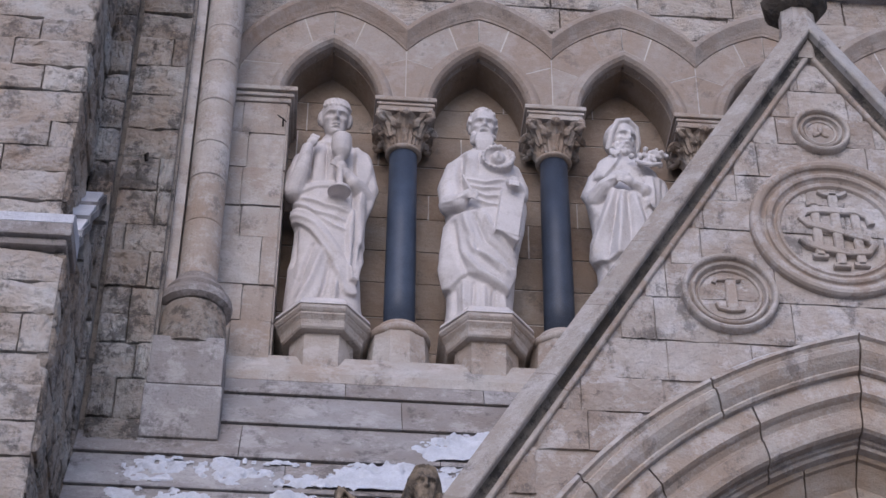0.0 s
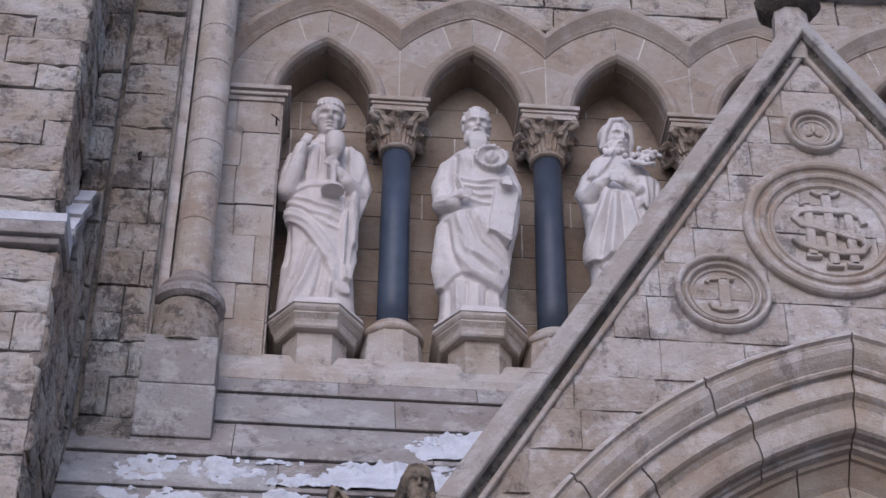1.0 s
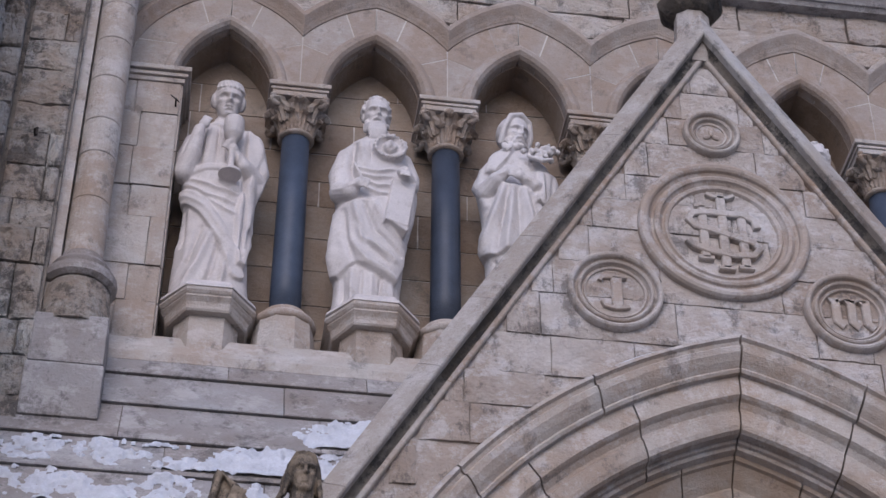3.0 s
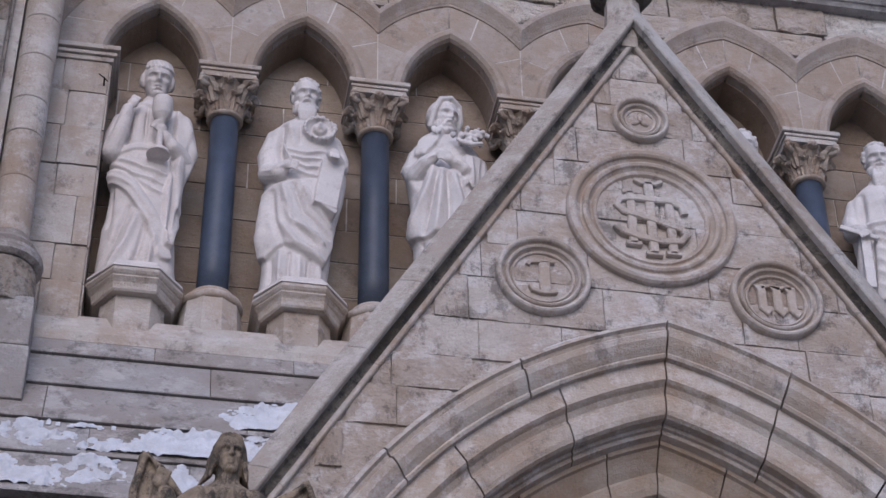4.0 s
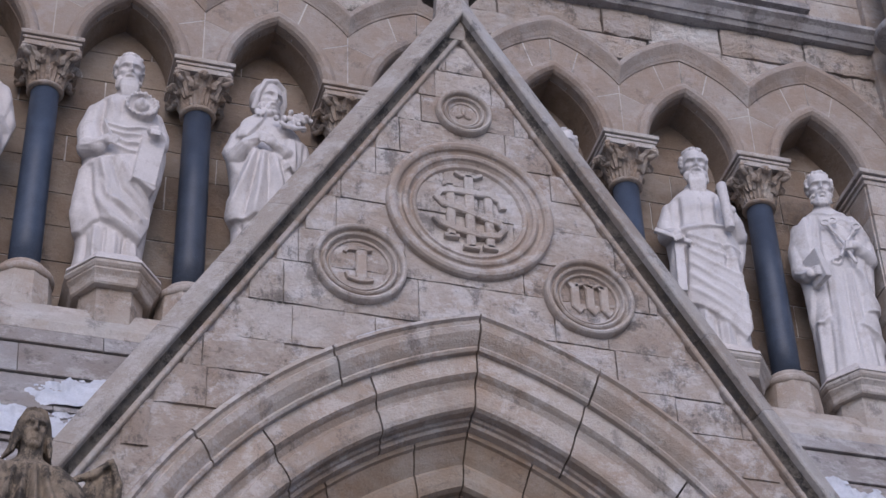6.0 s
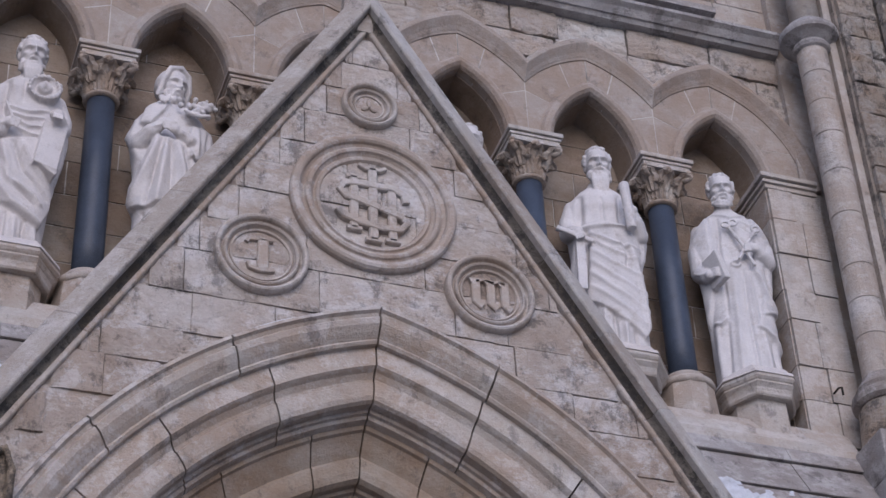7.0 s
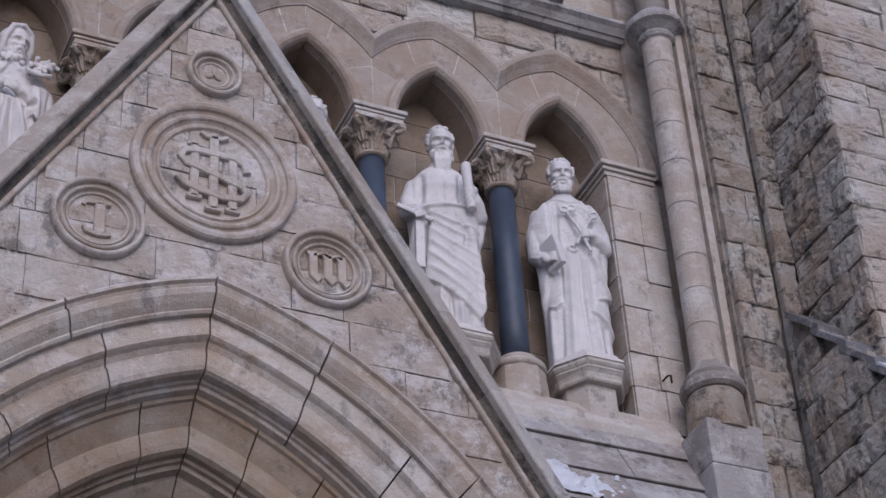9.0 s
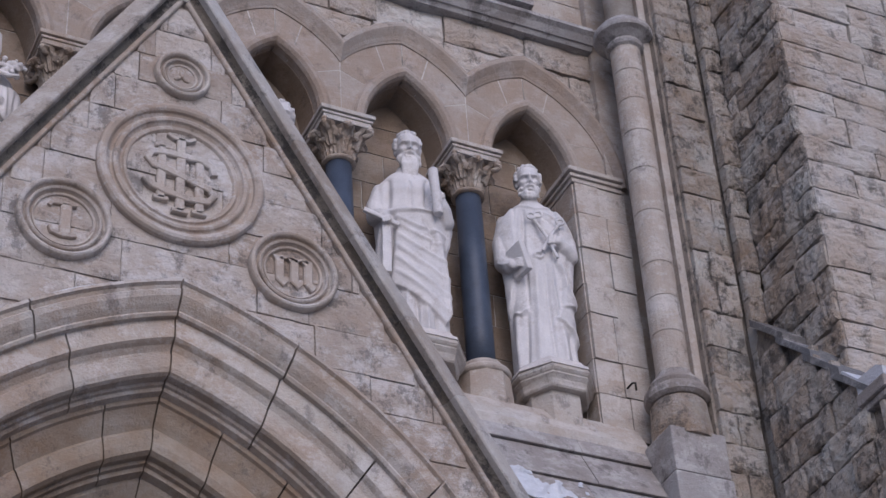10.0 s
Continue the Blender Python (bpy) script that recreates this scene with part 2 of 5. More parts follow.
def pointed(c, r, a):
    """A point of the right half of a pointed arch, from its spring line; centre c to the left of the axis."""
    return -c + r * math.cos(a), r * math.sin(a)


def apex_angle(c, r):
    return math.acos(c / r)


# ---------------- ground and setting ----------------
bm = bmesh.new()
bmesh.ops.create_grid(bm, x_segments=4, y_segments=4, size=900)
tagged(part("ground", bm, M_GROUND), "grey paved forecourt under trodden snow", "ground", kind="structure")

lower_mesh = box(-5.4, -2.6, -0.35, 3.4, 0.0, 9.0)
add_box(lower_mesh, 2.6, 5.4, -0.35, 3.4, 0.0, 9.0)
add_box(lower_mesh, -2.6, 2.6, 2.6, 3.4, 0.0, 9.4)
add_box(lower_mesh, -2.6, 2.6, 0.3, 3.4, 9.4, 9.6)
lower = tagged(part("wall_lower", lower_mesh, M_SMOOTH), "plain limestone wall below the weathered ledges", "wall", kind="structure")
niche_wall = tagged(part("wall_niche", box(-5.2, 5.2, NICHE_Y + 0.02, 1.4, 9.6, 15.2), M_MORTAR), "brown limestone ashlar at the back of the niches", "wall", kind="structure")
upper_wall = tagged(part("wall_upper", box(-5.2, 5.2, 0.26, 1.4, 15.2, 19.0), M_DARKM), "rough buff limestone wall above the arcade", "wall", kind="structure")
arcade = tagged(part("wall_arcade", box(-4.75, 4.75, ARCH_Y + 0.30, NICHE_Y + 0.03, 15.05, 15.25), M_MORTAR), "brown limestone blind arcade of seven pointed arches", "wall", kind="structure")

# ---------------- blind arcade ----------------
OPEN_C, OPEN_R, ROLL_R = 0.425, 0.845, 0.985
HOOD_IC, HOOD_IR, HOOD_OC, HOOD_OR = 0.36, 1.253, 0.50, 1.50


def hood_z(x):
    return math.sqrt(max(HOOD_IR ** 2 - (abs(x) + HOOD_IC) ** 2, 0.0))


def arc_points(c, r, a0, a1, n):
    return [pointed(c, r, a0 + (a1 - a0) * i / n) for i in range(n + 1)]


A_END = apex_angle(OPEN_C, OPEN_R)
A1, A2 = radians(33), radians(47)
VALLEY = hood_z(0.65)
G = 0.005


def arch_stone(pts, mirror, cx):
    s = -1 if mirror else 1
    return prism([(cx + s * x, SPRING + z) for x, z in pts], ARCH_Y, NICHE_Y + 0.03)


for k in range(-3, 4):
    cx = k * BAY
    for mirror in (False, True):
        s = -1 if mirror else 1
        outer_end = (k == 3 and not mirror) or (k == -3 and mirror)
        lim = 0.93 if outer_end else 0.65
        # springer stone, shared out between two bays at the column's axis
        low = arc_points(OPEN_C, OPEN_R, 0.0, A1, 8)
        if outer_end:
            hood = [(0.875, 0.0), (0.87, 0.12), (0.84, 0.30), (0.80, 0.46)]
            part("voussoir", arch_stone(low + [(0.78, 0.48)] + hood[::-1][1:], mirror, cx), M_ARCH, arcade)
            second_start = (0.775, 0.495)
        else:
            part("voussoir", arch_stone(low + [(0.645, VALLEY - 0.13), (0.645, 0.0)], mirror, cx), M_ARCH, arcade)
            second_start = (0.645, VALLEY - 0.118)
        mid = arc_points(OPEN_C, OPEN_R, A1 + 0.012, A2, 5)
        x2 = 0.30
        top_curve = [(x, hood_z(x) + 0.06) for x in np.linspace(x2, lim - 0.01 if not outer_end else 0.76, 7)]
        part("voussoir", arch_stone(mid + top_curve + [second_start], mirror, cx), M_ARCH, arcade)
        last = arc_points(OPEN_C, OPEN_R, A2 + 0.012, A_END, 5)
        last[-1] = (0.006, last[-1][1])
        top_curve = [(x, hood_z(x) + 0.06) for x in np.linspace(0.006, x2 - 0.014, 5)]
        part("voussoir", arch_stone(last + top_curve, mirror, cx), M_ARCH, arcade)
        # mortar seen in the joints
        body = arc_points(OPEN_C, OPEN_R + 0.012, 0.0, A_END, 14)
        part("mortar_bed", prism([(cx + s * x, SPRING + z) for x, z in body] + [(cx + s * x, SPRING + hood_z(x)) for x in np.linspace(0.0, lim if not outer_end else 0.80, 9)] + [(cx + s * (0.65 if not outer_end else 0.86), SPRING)], ARCH_Y + 0.0022, NICHE_Y), M_MORTAR, arcade)
    # plain curved soffit of the niche
    rows = []
    for side in (1, -1):
        for i in (range(15) if side == 1 else range(13, -1, -1)):
            row = []
            for r, y in ((OPEN_R - 0.006, ARCH_Y + 0.10), (OPEN_R - 0.012, NICHE_Y + 0.015), (OPEN_R + 0.02, NICHE_Y + 0.015), (OPEN_R + 0.02, ARCH_Y + 0.10)):
                x, z = pointed(OPEN_C, r, apex_angle(OPEN_C, r) * i / 14)
                row.append((cx + side * x, y, SPRING + z))
            rows.append(row)
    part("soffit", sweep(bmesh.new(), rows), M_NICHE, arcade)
    # roll moulding round the opening
    rows = []
    n = 16
    for side in (1, -1):
        seq = range(n + 1) if side == 1 else range(n - 1, -1, -1)
        for i in seq:
            row = []
            for dr, dy in ((0.0, 0.05), (-0.002, 0.0), (0.012, -0.035), (0.04, -0.062), (0.075, -0.066), (0.105, -0.048), (0.122, -0.018), (0.128, -0.012), (0.14, -0.010), (0.14, 0.05)):
                r = OPEN_R + dr
                a = apex_angle(OPEN_C, r) * i / n
                x, z = pointed(OPEN_C, r, a)
                row.append((cx + side * x, ARCH_Y + dy, SPRING + z))
            rows.append(row)
    part("roll_moulding", sweep(bmesh.new(), rows), M_ARCH, arcade, smooth=False)
    # hood moulding over the arch, mitred with its neighbours in the valleys
    rows = []
    n = 18
    for side in (1, -1):
        outer_end = (k == 3 and side == 1) or (k == -3 and side == -1)
        seq = range(n + 1) if side == 1 else range(n - 1, -1, -1)
        for i in seq:
            row = []
            for w, dy in ((-0.10, 0.03), (-0.10, -0.012), (0.0, -0.02), (0.05, -0.028), (0.22, -0.045), (0.50, -0.085), (0.62, -0.10), (0.80, -0.10), (0.86, -0.085), (1.0, -0.08), (1.0, 0.12)):
                c = HOOD_IC + (HOOD_OC - HOOD_IC) * w
                r = HOOD_IR + (HOOD_OR - HOOD_IR) * w
                a_lo = 0.0 if outer_end else math.acos(min(1, (0.65 + c) / r))
                a = a_lo + (apex_angle(c, r) - a_lo) * i / n
                x, z = pointed(c, r, a)
                row.append((cx + side * x, ARCH_Y + dy, SPRING + z))
            rows.append(row)
    part("hood_moulding", sweep(bmesh.new(), rows), M_ARCH, arcade)

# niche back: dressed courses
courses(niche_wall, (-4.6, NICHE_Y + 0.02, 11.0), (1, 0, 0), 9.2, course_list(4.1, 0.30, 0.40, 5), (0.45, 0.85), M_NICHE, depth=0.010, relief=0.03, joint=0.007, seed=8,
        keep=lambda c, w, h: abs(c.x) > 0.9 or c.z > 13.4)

# rough spandrel above the hoods and the wall over the string course
courses(upper_wall, (-4.75, 0.26, 14.9), (1, 0, 0), 9.5, [0.27, 0.30, 0.36], (0.45, 1.1), M_ROUGH, depth=0.07, relief=0.5, seed=21,
        keep=lambda c, w, h: (SPRING + hood_z(((c.x + 0.65) % 1.3) - 0.65) < c.z + 0.12 or abs(c.x) > 4.5) and abs(c.x) < 4.72)
string_course = tagged(part("string_course", side_prism([(0.26, 15.80), (0.10, 15.80), (0.07, 15.84), (0.05, 15.84), (0.0, 15.90), (-0.05, 15.93), (-0.05, 15.97), (0.26, 16.10)], -4.72, 4.72), M_STEP), "dark weathered stone string course above the arches", "string course", kind="structure")
courses(upper_wall, (-4.75, 0.26, 16.17), (1, 0, 0), 9.5, [0.34, 0.36, 0.38, 0.36, 0.4, 0.4], (0.7, 1.3), M_SMOOTH, depth=0.04, relief=0.06, seed=23, keep=lambda c, w, h: abs(c.x) > 4.1 or c.z < 16.4 and abs(c.x) < 4.1)
window = tagged(part("window_1", side_prism([(0.24, 16.14), (0.02, 16.14), (0.02, 16.22), (0.24, 16.42)], -4.05, 4.05), M_STEP), "sloping pale stone sill of an upper window", "window sill", kind="structure")

# ---------------- columns ----------------


def leaf_mesh(path, widths, mat):
    """A lobed carved leaf that curls outward at its tip."""
    bm = bmesh.new()
    rows = []
    for i, ((r, z), w) in enumerate(zip(path, widths)):
        w *= 1.12 if i % 2 else 0.88
        d = w * w * 2.2
        rows.append([(r - d - 0.012, -w, z + 0.008), (r - d * 0.5 + 0.008, -w * 0.62, z), (r - 0.008, -w * 0.32, z - 0.003), (r + 0.014, 0, z), (r - 0.008, w * 0.32, z - 0.003), (r - d * 0.5 + 0.008, w * 0.62, z), (r - d - 0.012, w, z + 0.008),
                     (r - d - 0.035, w * 0.6, z), (r - 0.035, 0, z), (r - d - 0.035, -w * 0.6, z)])
    sweep(bm, rows)
    return mesh_of(bm, "leaf", mat, False)


LEAF_LOW = leaf_mesh([(0.13, 0.0), (0.138, 0.03), (0.145, 0.06), (0.152, 0.09), (0.162, 0.12), (0.18, 0.145), (0.205, 0.16), (0.225, 0.155), (0.228, 0.135)], [0.045, 0.058, 0.066, 0.07, 0.07, 0.065, 0.055, 0.045, 0.025], M_CARVED)
LEAF_HIGH = leaf_mesh([(0.138, 0.09), (0.15, 0.13), (0.165, 0.17), (0.182, 0.205), (0.205, 0.235), (0.232, 0.255), (0.258, 0.258), (0.268, 0.24), (0.262, 0.22)], [0.05, 0.06, 0.072, 0.08, 0.08, 0.072, 0.06, 0.045, 0.025], M_CARVED)


def column(at):
    col = thing("column", "polished blue-grey granite column with carved leaf capital on a stone plinth", "column", "columns of the arcade", at=at)
    s = bmesh.new()
    lathe(s, [(0.128, 0.50), (0.127, 0.9), (0.124, 1.6), (0.119, 2.43)], 36)
    part("shaft", s, M_SHAFT, col, "dark blue-grey polished granite", True)
    p = bmesh.new()
    lathe(p, [(0.262, -0.05), (0.255, 0.15), (0.245, 0.30), (0.238, 0.375)], 10)
    part("plinth", p, M_SMOOTH, col)
    b = bmesh.new()
    lathe(b, [(0.235, 0.36), (0.252, 0.375), (0.258, 0.40), (0.25, 0.425), (0.22, 0.44), (0.195, 0.45), (0.185, 0.465), (0.188, 0.49), (0.18, 0.51), (0.15, 0.525), (0.12, 0.53)], 32)
    part("base", b, M_SMOOTH, col, smooth=True)
    n = bmesh.new()
    lathe(n, [(0.12, 2.41), (0.15, 2.415), (0.158, 2.43), (0.15, 2.447), (0.125, 2.455)], 32)
    part("neck_ring", n, M_CARVED, col, smooth=True)
    c = bmesh.new()
    lathe(c, [(0.118, 2.45), (0.122, 2.55), (0.132, 2.63), (0.155, 2.69), (0.20, 2.735), (0.21, 2.76)], 32)
    cap = part("capital", c, M_CARVED, col, "carved acanthus leaf capital", True)
    for i in range(8):
        part("leaf", LEAF_LOW, None, cap, m=pose(0, 0, 2.452, 0, 0, 45 * i + 22.5))
        part("leaf", LEAF_HIGH, None, cap, m=pose(0, 0, 2.452, 0, 0, 45 * i) @ Matrix.Scale(1.06 if i % 2 == 0 else 1.26, 4, (1, 0, 0)))
    for i in range(4):
        v = bmesh.new()
        a = radians(45 + 90 * i)
        d = Vector((math.cos(a), math.sin(a), 0))
        pts = [d * (0.285 + 0.045 * math.cos(q)) * 1.0 + Vector((0, 0, 2.715 + 0.045 * math.sin(q))) for q in [k * math.pi / 6 for k in range(13)]]
        tube(v, pts, [0.026] * 13, 8)
        ball(v, d * 0.285 + Vector((0, 0, 2.715)), 0.028)
        part("volute", v, M_CARVED, cap, smooth=True)
        f = bmesh.new()
        a = radians(90 * i)
        ball(f, (0.225 * math.cos(a), 0.225 * math.sin(a), 2.725), (0.048, 0.048, 0.042))
        ball(f, (0.262 * math.cos(a), 0.262 * math.sin(a), 2.715), 0.026)
        part("rosette", f, M_CARVED, cap, smooth=True)
    ab = bmesh.new()
    for w0, z0, z1, bv in ((0.235, 2.745, 2.80, 0.006), (0.25, 2.80, 2.83, 0.01), (0.268, 2.838, 2.884, 0.008)):
        add_box(ab, -w0, w0, -w0, 0.31, z0, z1, bv)
    part("abacus", ab, M_SMOOTH, col)
    return col


COL_Z = SPRING - 2.884
first = column((-2.5 * BAY, 0.268, COL_Z))
for k in (-1.5, -0.5, 0.5, 1.5, 2.5):
    copy_thing(first, pose(k * BAY, 0.268, COL_Z))

# ---------------- end pilasters ----------------
for s, nm in ((-1, "west"), (1, "east")):
    pil = tagged(part("wall_pilaster", prism([(s * 4.262, 11.05), (s * 4.80, 11.05), (s * 4.80, SPRING - 0.02), (s * 4.262, SPRING - 0.02)], 0.065, NICHE_Y + 0.05), M_MORTAR), "pale dressed limestone pilaster ending the arcade", "pilaster", kind="structure")
    x0 = min(s * 4.262, s * 4.80)
    hs = [0.45, 0.36, 0.50, 0.33, 0.42, 0.40, 0.36]
    k = (SPRING - 0.15 - 11.05) / sum(hs)
    courses(pil, (x0, 0.06, 11.05), (1, 0, 0), 0.54, [h * k for h in hs], (0.3, 0.42), M_SMOOTH, depth=0.045, relief=0.04, joint=0.004, seed=31 + s)
    courses(pil, (s * 4.258, 0.56 if s > 0 else 0.035, 11.05), (0, -s, 0), 0.525, [h * k for h in hs], (0.3, 0.4), M_SMOOTH, depth=0.012, relief=0.04, joint=0.004, seed=35 + s)
    cm = bmesh.new()
    for o, z0, z1 in ((0.015, -0.15, -0.10), (0.04, -0.10, -0.065), (0.03, -0.065, -0.05), (0.065, -0.05, 0.0)):
        a, b = s * (4.25 - o), s * 4.78
        add_box(cm, min(a, b), max(a, b), 0.02 - o, NICHE_Y + 0.03, SPRING + z0, SPRING + z1, 0.008)
    part("cap_moulding", cm, M_SMOOTH, pil)

# ---------------- tall wall shafts ----------------


def wall_shaft(s):
    th = thing("wall_shaft", "tall round limestone wall shaft with moulded rings on a square pier", "shaft", "tall shafts flanking the arcade", at=(s * SHAFT_X, SHAFT_Y, 9.3))
    z = 2.29
    rng = random.Random(7 + s)
    while z < 6.15:
        h = min(rng.uniform(0.36, 0.6), 6.24 - z)
        d = bmesh.new()
        r = 0.152 + rng.uniform(-0.002, 0.002)
        lathe(d, [(r - 0.006, z + 0.002), (r, z + 0.008), (r, z + h - 0.008), (r - 0.006, z + h - 0.002)], 28)
        part("drum", d, M_SMOOTH, th, smooth=False)
        z += h
    d = bmesh.new()
    lathe(d, [(0.15, 6.16), (0.18, 6.18), (0.195, 6.21), (0.18, 6.24), (0.17, 6.26), (0.24, 6.31), (0.29, 6.33), (0.30, 6.36), (0.295, 6.40), (0.24, 6.47), (0.175, 6.54), (0.15, 6.56)], 36)
    part("upper_ring", d, M_STEP, th)
    d = bmesh.new()
    lathe(d, [(0.15, 6.56), (0.15, 9.5)], 28)
    part("upper_shaft", d, M_SMOOTH, th, smooth=True)
    d = bmesh.new()
    lathe(d, [(0.20, 1.985), (0.245, 1.985), (0.285, 2.01), (0.292, 2.05), (0.285, 2.085), (0.24, 2.10), (0.225, 2.13), (0.238, 2.165), (0.22, 2.20), (0.18, 2.23), (0.165, 2.29), (0.152, 2.30)], 36)
    part("lower_ring", d, M_STEP, th)
    d = bmesh.new()
    lathe(d, [(0.275, 1.56), (0.268, 1.70), (0.255, 1.85), (0.248, 1.95), (0.22, 1.99)], 24)
    part("drum_base", d, M_BUTT, th)
    d = bmesh.new()
    add_box(d, -0.275, 0.275, -0.24, 0.30, 1.16, 1.60, 0.02)
    part("pier_block", d, M_STEP, th)
    d = bmesh.new()
    add_box(d, -0.285, 0.285, -0.25, 0.30, 0.68, 1.15, 0.02)
    part("pier_block", d, M_STEP, th)
    d = bmesh.new()
    add_box(d, -0.29, 0.29, -0.24, 0.30, -9.3, 0.67, 0.01)
    part("pier_foot", d, M_STEP, th)
    return th


for s in (-1, 1):
    wall_shaft(s)

# ---------------- rough piers and stepped strips beside the shafts ----------------
for s in (-1, 1):
    pier = tagged(part("wall_pier", side_prism([(0.6, 0.0), (PIER_Y + 0.05, 0.0), (PIER_Y + 0.05, 19.0), (0.6, 19.0)], s * 5.08, s * 5.80), M_DARKM), "stained rock-faced limestone pier between shaft and buttress", "pier", kind="structure")
    lo = min(s * 5.10, s * 5.52)
    hs = course_list(9.6, 0.26, 0.40, 50 + s)
    courses(pier, (lo, PIER_Y + 0.05, 9.3), (1, 0, 0), 0.42, hs, (0.24, 0.46), M_BUTT, depth=0.075, relief=0.5, joint=0.008, seed=60 + s)
    part("chamfer_strip", prism([(s * 5.0, 9.3), (s * 5.095, 9.3), (s * 5.095, 19.0), (s * 5.0, 19.0)], PIER_Y + 0.12, PIER_Y + 0.4), M_SMOOTH, pier)
    lo = min(s * 5.55, s * 5.745)
    courses(pier, (lo, PIER_Y - 0.02, 9.3), (1, 0, 0), 0.195, course_list(9.6, 0.28, 0.36, 55 + s), (0.3, 0.4), M_BUTT, depth=0.10, relief=0.5, joint=0.008, seed=70 + s)
    part("back_wall", box(min(s * 4.72, s * 5.1), max(s * 4.72, s * 5.1), 0.13, 0.5, 9.0, 19.0), M_SMOOTH, pier)

# ---------------- buttresses ----------------
for s in (-1, 1):
    b = thing("buttress", "massive stained limestone buttress with a snow-covered sloping set-off", "buttress", "flanking buttresses", kind="structure")
    xin, xlow, xout = 5.745, 5.60 if s < 0 else 5.50, 9.2
    yl, yf, zf = (-2.02, -1.80, 10.58) if s < 0 else (-2.16, -1.98, 10.52)
    a, c = sorted((s * xin, s * xout))
    up = part("upper_stage", box(a + (0.06 if s > 0 else 0), c - (0.06 if s < 0 else 0), -1.575 + 0.06, 1.4, 9.0, 20.0), M_DARKM, b)
    a2, c2 = sorted((s * xlow, s * xout))
    lowst = part("lower_stage", side_prism([(1.0, 0.0), (yl + 0.06, 0.0), (yl + 0.06, zf - 0.05), (yf, zf), (-0.72, 12.04), (1.0, 12.04)], s * (xlow + 0.06), s * (xin + 0.25)), M_DARKM, b)
    low2 = part("lower_front", box(a, c, yl + 0.06, -1.4, 0.0, zf - 0.05), M_DARKM, b)
    hs = course_list(8.6, 0.24, 0.36, 80 + s)
    w = xout - xin
    courses(up, (a if s > 0 else a, -1.515, 11.0), (1, 0, 0), w, hs, (0.45, 1.05), M_ROUGH, depth=0.075, relief=0.5, joint=0.008, seed=90 + s)
    courses(up, (s * (xin + 0.06), -0.62 if s > 0 else -1.575, 11.0), (0, -s, 0), 0.955, hs, (0.3, 0.7), M_BUTT, depth=0.085, relief=0.5, joint=0.008, seed=95 + s)
    hs = course_list(2.3, 0.27, 0.36, 84 + s)
    courses(lowst, (a2, yl + 0.06, zf - 0.15 - 2.3), (1, 0, 0), xout - xlow, hs, (0.4, 1.0), M_ROUGH, depth=0.075, relief=0.5, joint=0.008, seed=101 + s)

    def under(cc, ww, hh):
        return cc.z + hh * 0.75 < zf + (cc.y - yf) * (12.04 - zf) / (-0.72 - yf)
    courses(lowst, (s * (xlow + 0.06), -0.70 if s > 0 else yl, 8.5), (0, -s, 0), -0.70 - yl, course_list(3.5, 0.3, 0.36, 88 + s), (0.3, 0.6), M_BUTT, depth=0.085, relief=0.5, joint=0.008, seed=103 + s, keep=under)
    # overlapping sloped slabs of the set-off
    for i in range(4):
        f0, f1 = i / 4, (i + 1) / 4
        y0, y1 = yf + (-0.72 - yf) * f0, yf + (-0.72 - yf) * f1
        z0, z1 = zf + (12.06 - zf) * f0, zf + (12.06 - zf) * f1
        part("set_off_slab", side_prism([(y0 - 0.07, z0 - 0.05), (y0 - 0.07, z0 + 0.02), (y1 + 0.04, z1 + 0.06), (y1 + 0.04, z1 - 0.02)], s * (xlow - 0.03), s * (xin + 0.06)), M_LEAD, b)
        if s < 0 or i == 0:
            part("snow_cap", side_prism([(y0 - 0.06, z0 + 0.032), (y0 - 0.03, z0 + 0.075), (y1 - 0.09, z1 - 0.03), (y1 - 0.06, z1 - 0.035)], s * (xlow - 0.015), s * (xin + 0.02)), M_SNOW, b, "thin crust of old snow")
    lx, hx = sorted((s * (xlow - 0.04), s * xout))
    lm = bmesh.new()
    add_box(lm, lx, hx, yl - 0.09, yf + 0.1, zf - 0.09, zf + 0.02, 0.015)
    add_box(lm, lx + 0.03, hx - 0.03, yl - 0.05, yf + 0.1, zf - 0.15, zf - 0.088, 0.02)
    part("ledge", lm, M_STEP, b)
    part("ledge_snow", side_prism([(yl - 0.086, zf + 0.022), (yl - 0.082, zf + 0.10), (yl - 0.01, zf + 0.15), (yf + 0.09, zf + 0.17), (yf + 0.09, zf + 0.022)], lx + 0.02, hx), M_SNOW, b, "bank of old snow")

# ---------------- sloping weathering courses under the niches ----------------
sill = tagged(part("sill", side_prism([(0.6, 10.85), (-0.11, 10.85), (-0.115, 10.93), (0.03, 11.19), (0.6, 11.24)], -4.60, 4.60), M_SMOOTH), "pale stone sill under the niche columns", "sill", kind="structure")
weathering = tagged(part("weathering", side_prism([(0.6, 9.0), (-1.0, 8.8), (-0.80, 9.36), (-0.58, 9.78), (-0.33, 10.26), (-0.13, 10.67), (-0.06, 10.9), (0.6, 10.9)], -5.6, -2.35), M_DARKM), "stepped sloping stone weathering courses with snow", "weathering", kind="structure")
part("slab_bed", side_prism([(0.6, 9.0), (-1.0, 8.8), (-0.80, 9.36), (-0.58, 9.78), (-0.33, 10.26), (-0.13, 10.67), (-0.06, 10.9), (0.6, 10.9)], 2.35, 5.6), M_DARKM, weathering)
LINES = [(-0.085, 10.93), (-0.16, 10.68), (-0.36, 10.263), (-0.61, 9.788), (-0.81, 9.377), (-1.05, 8.90)]
rng = random.Random(4)
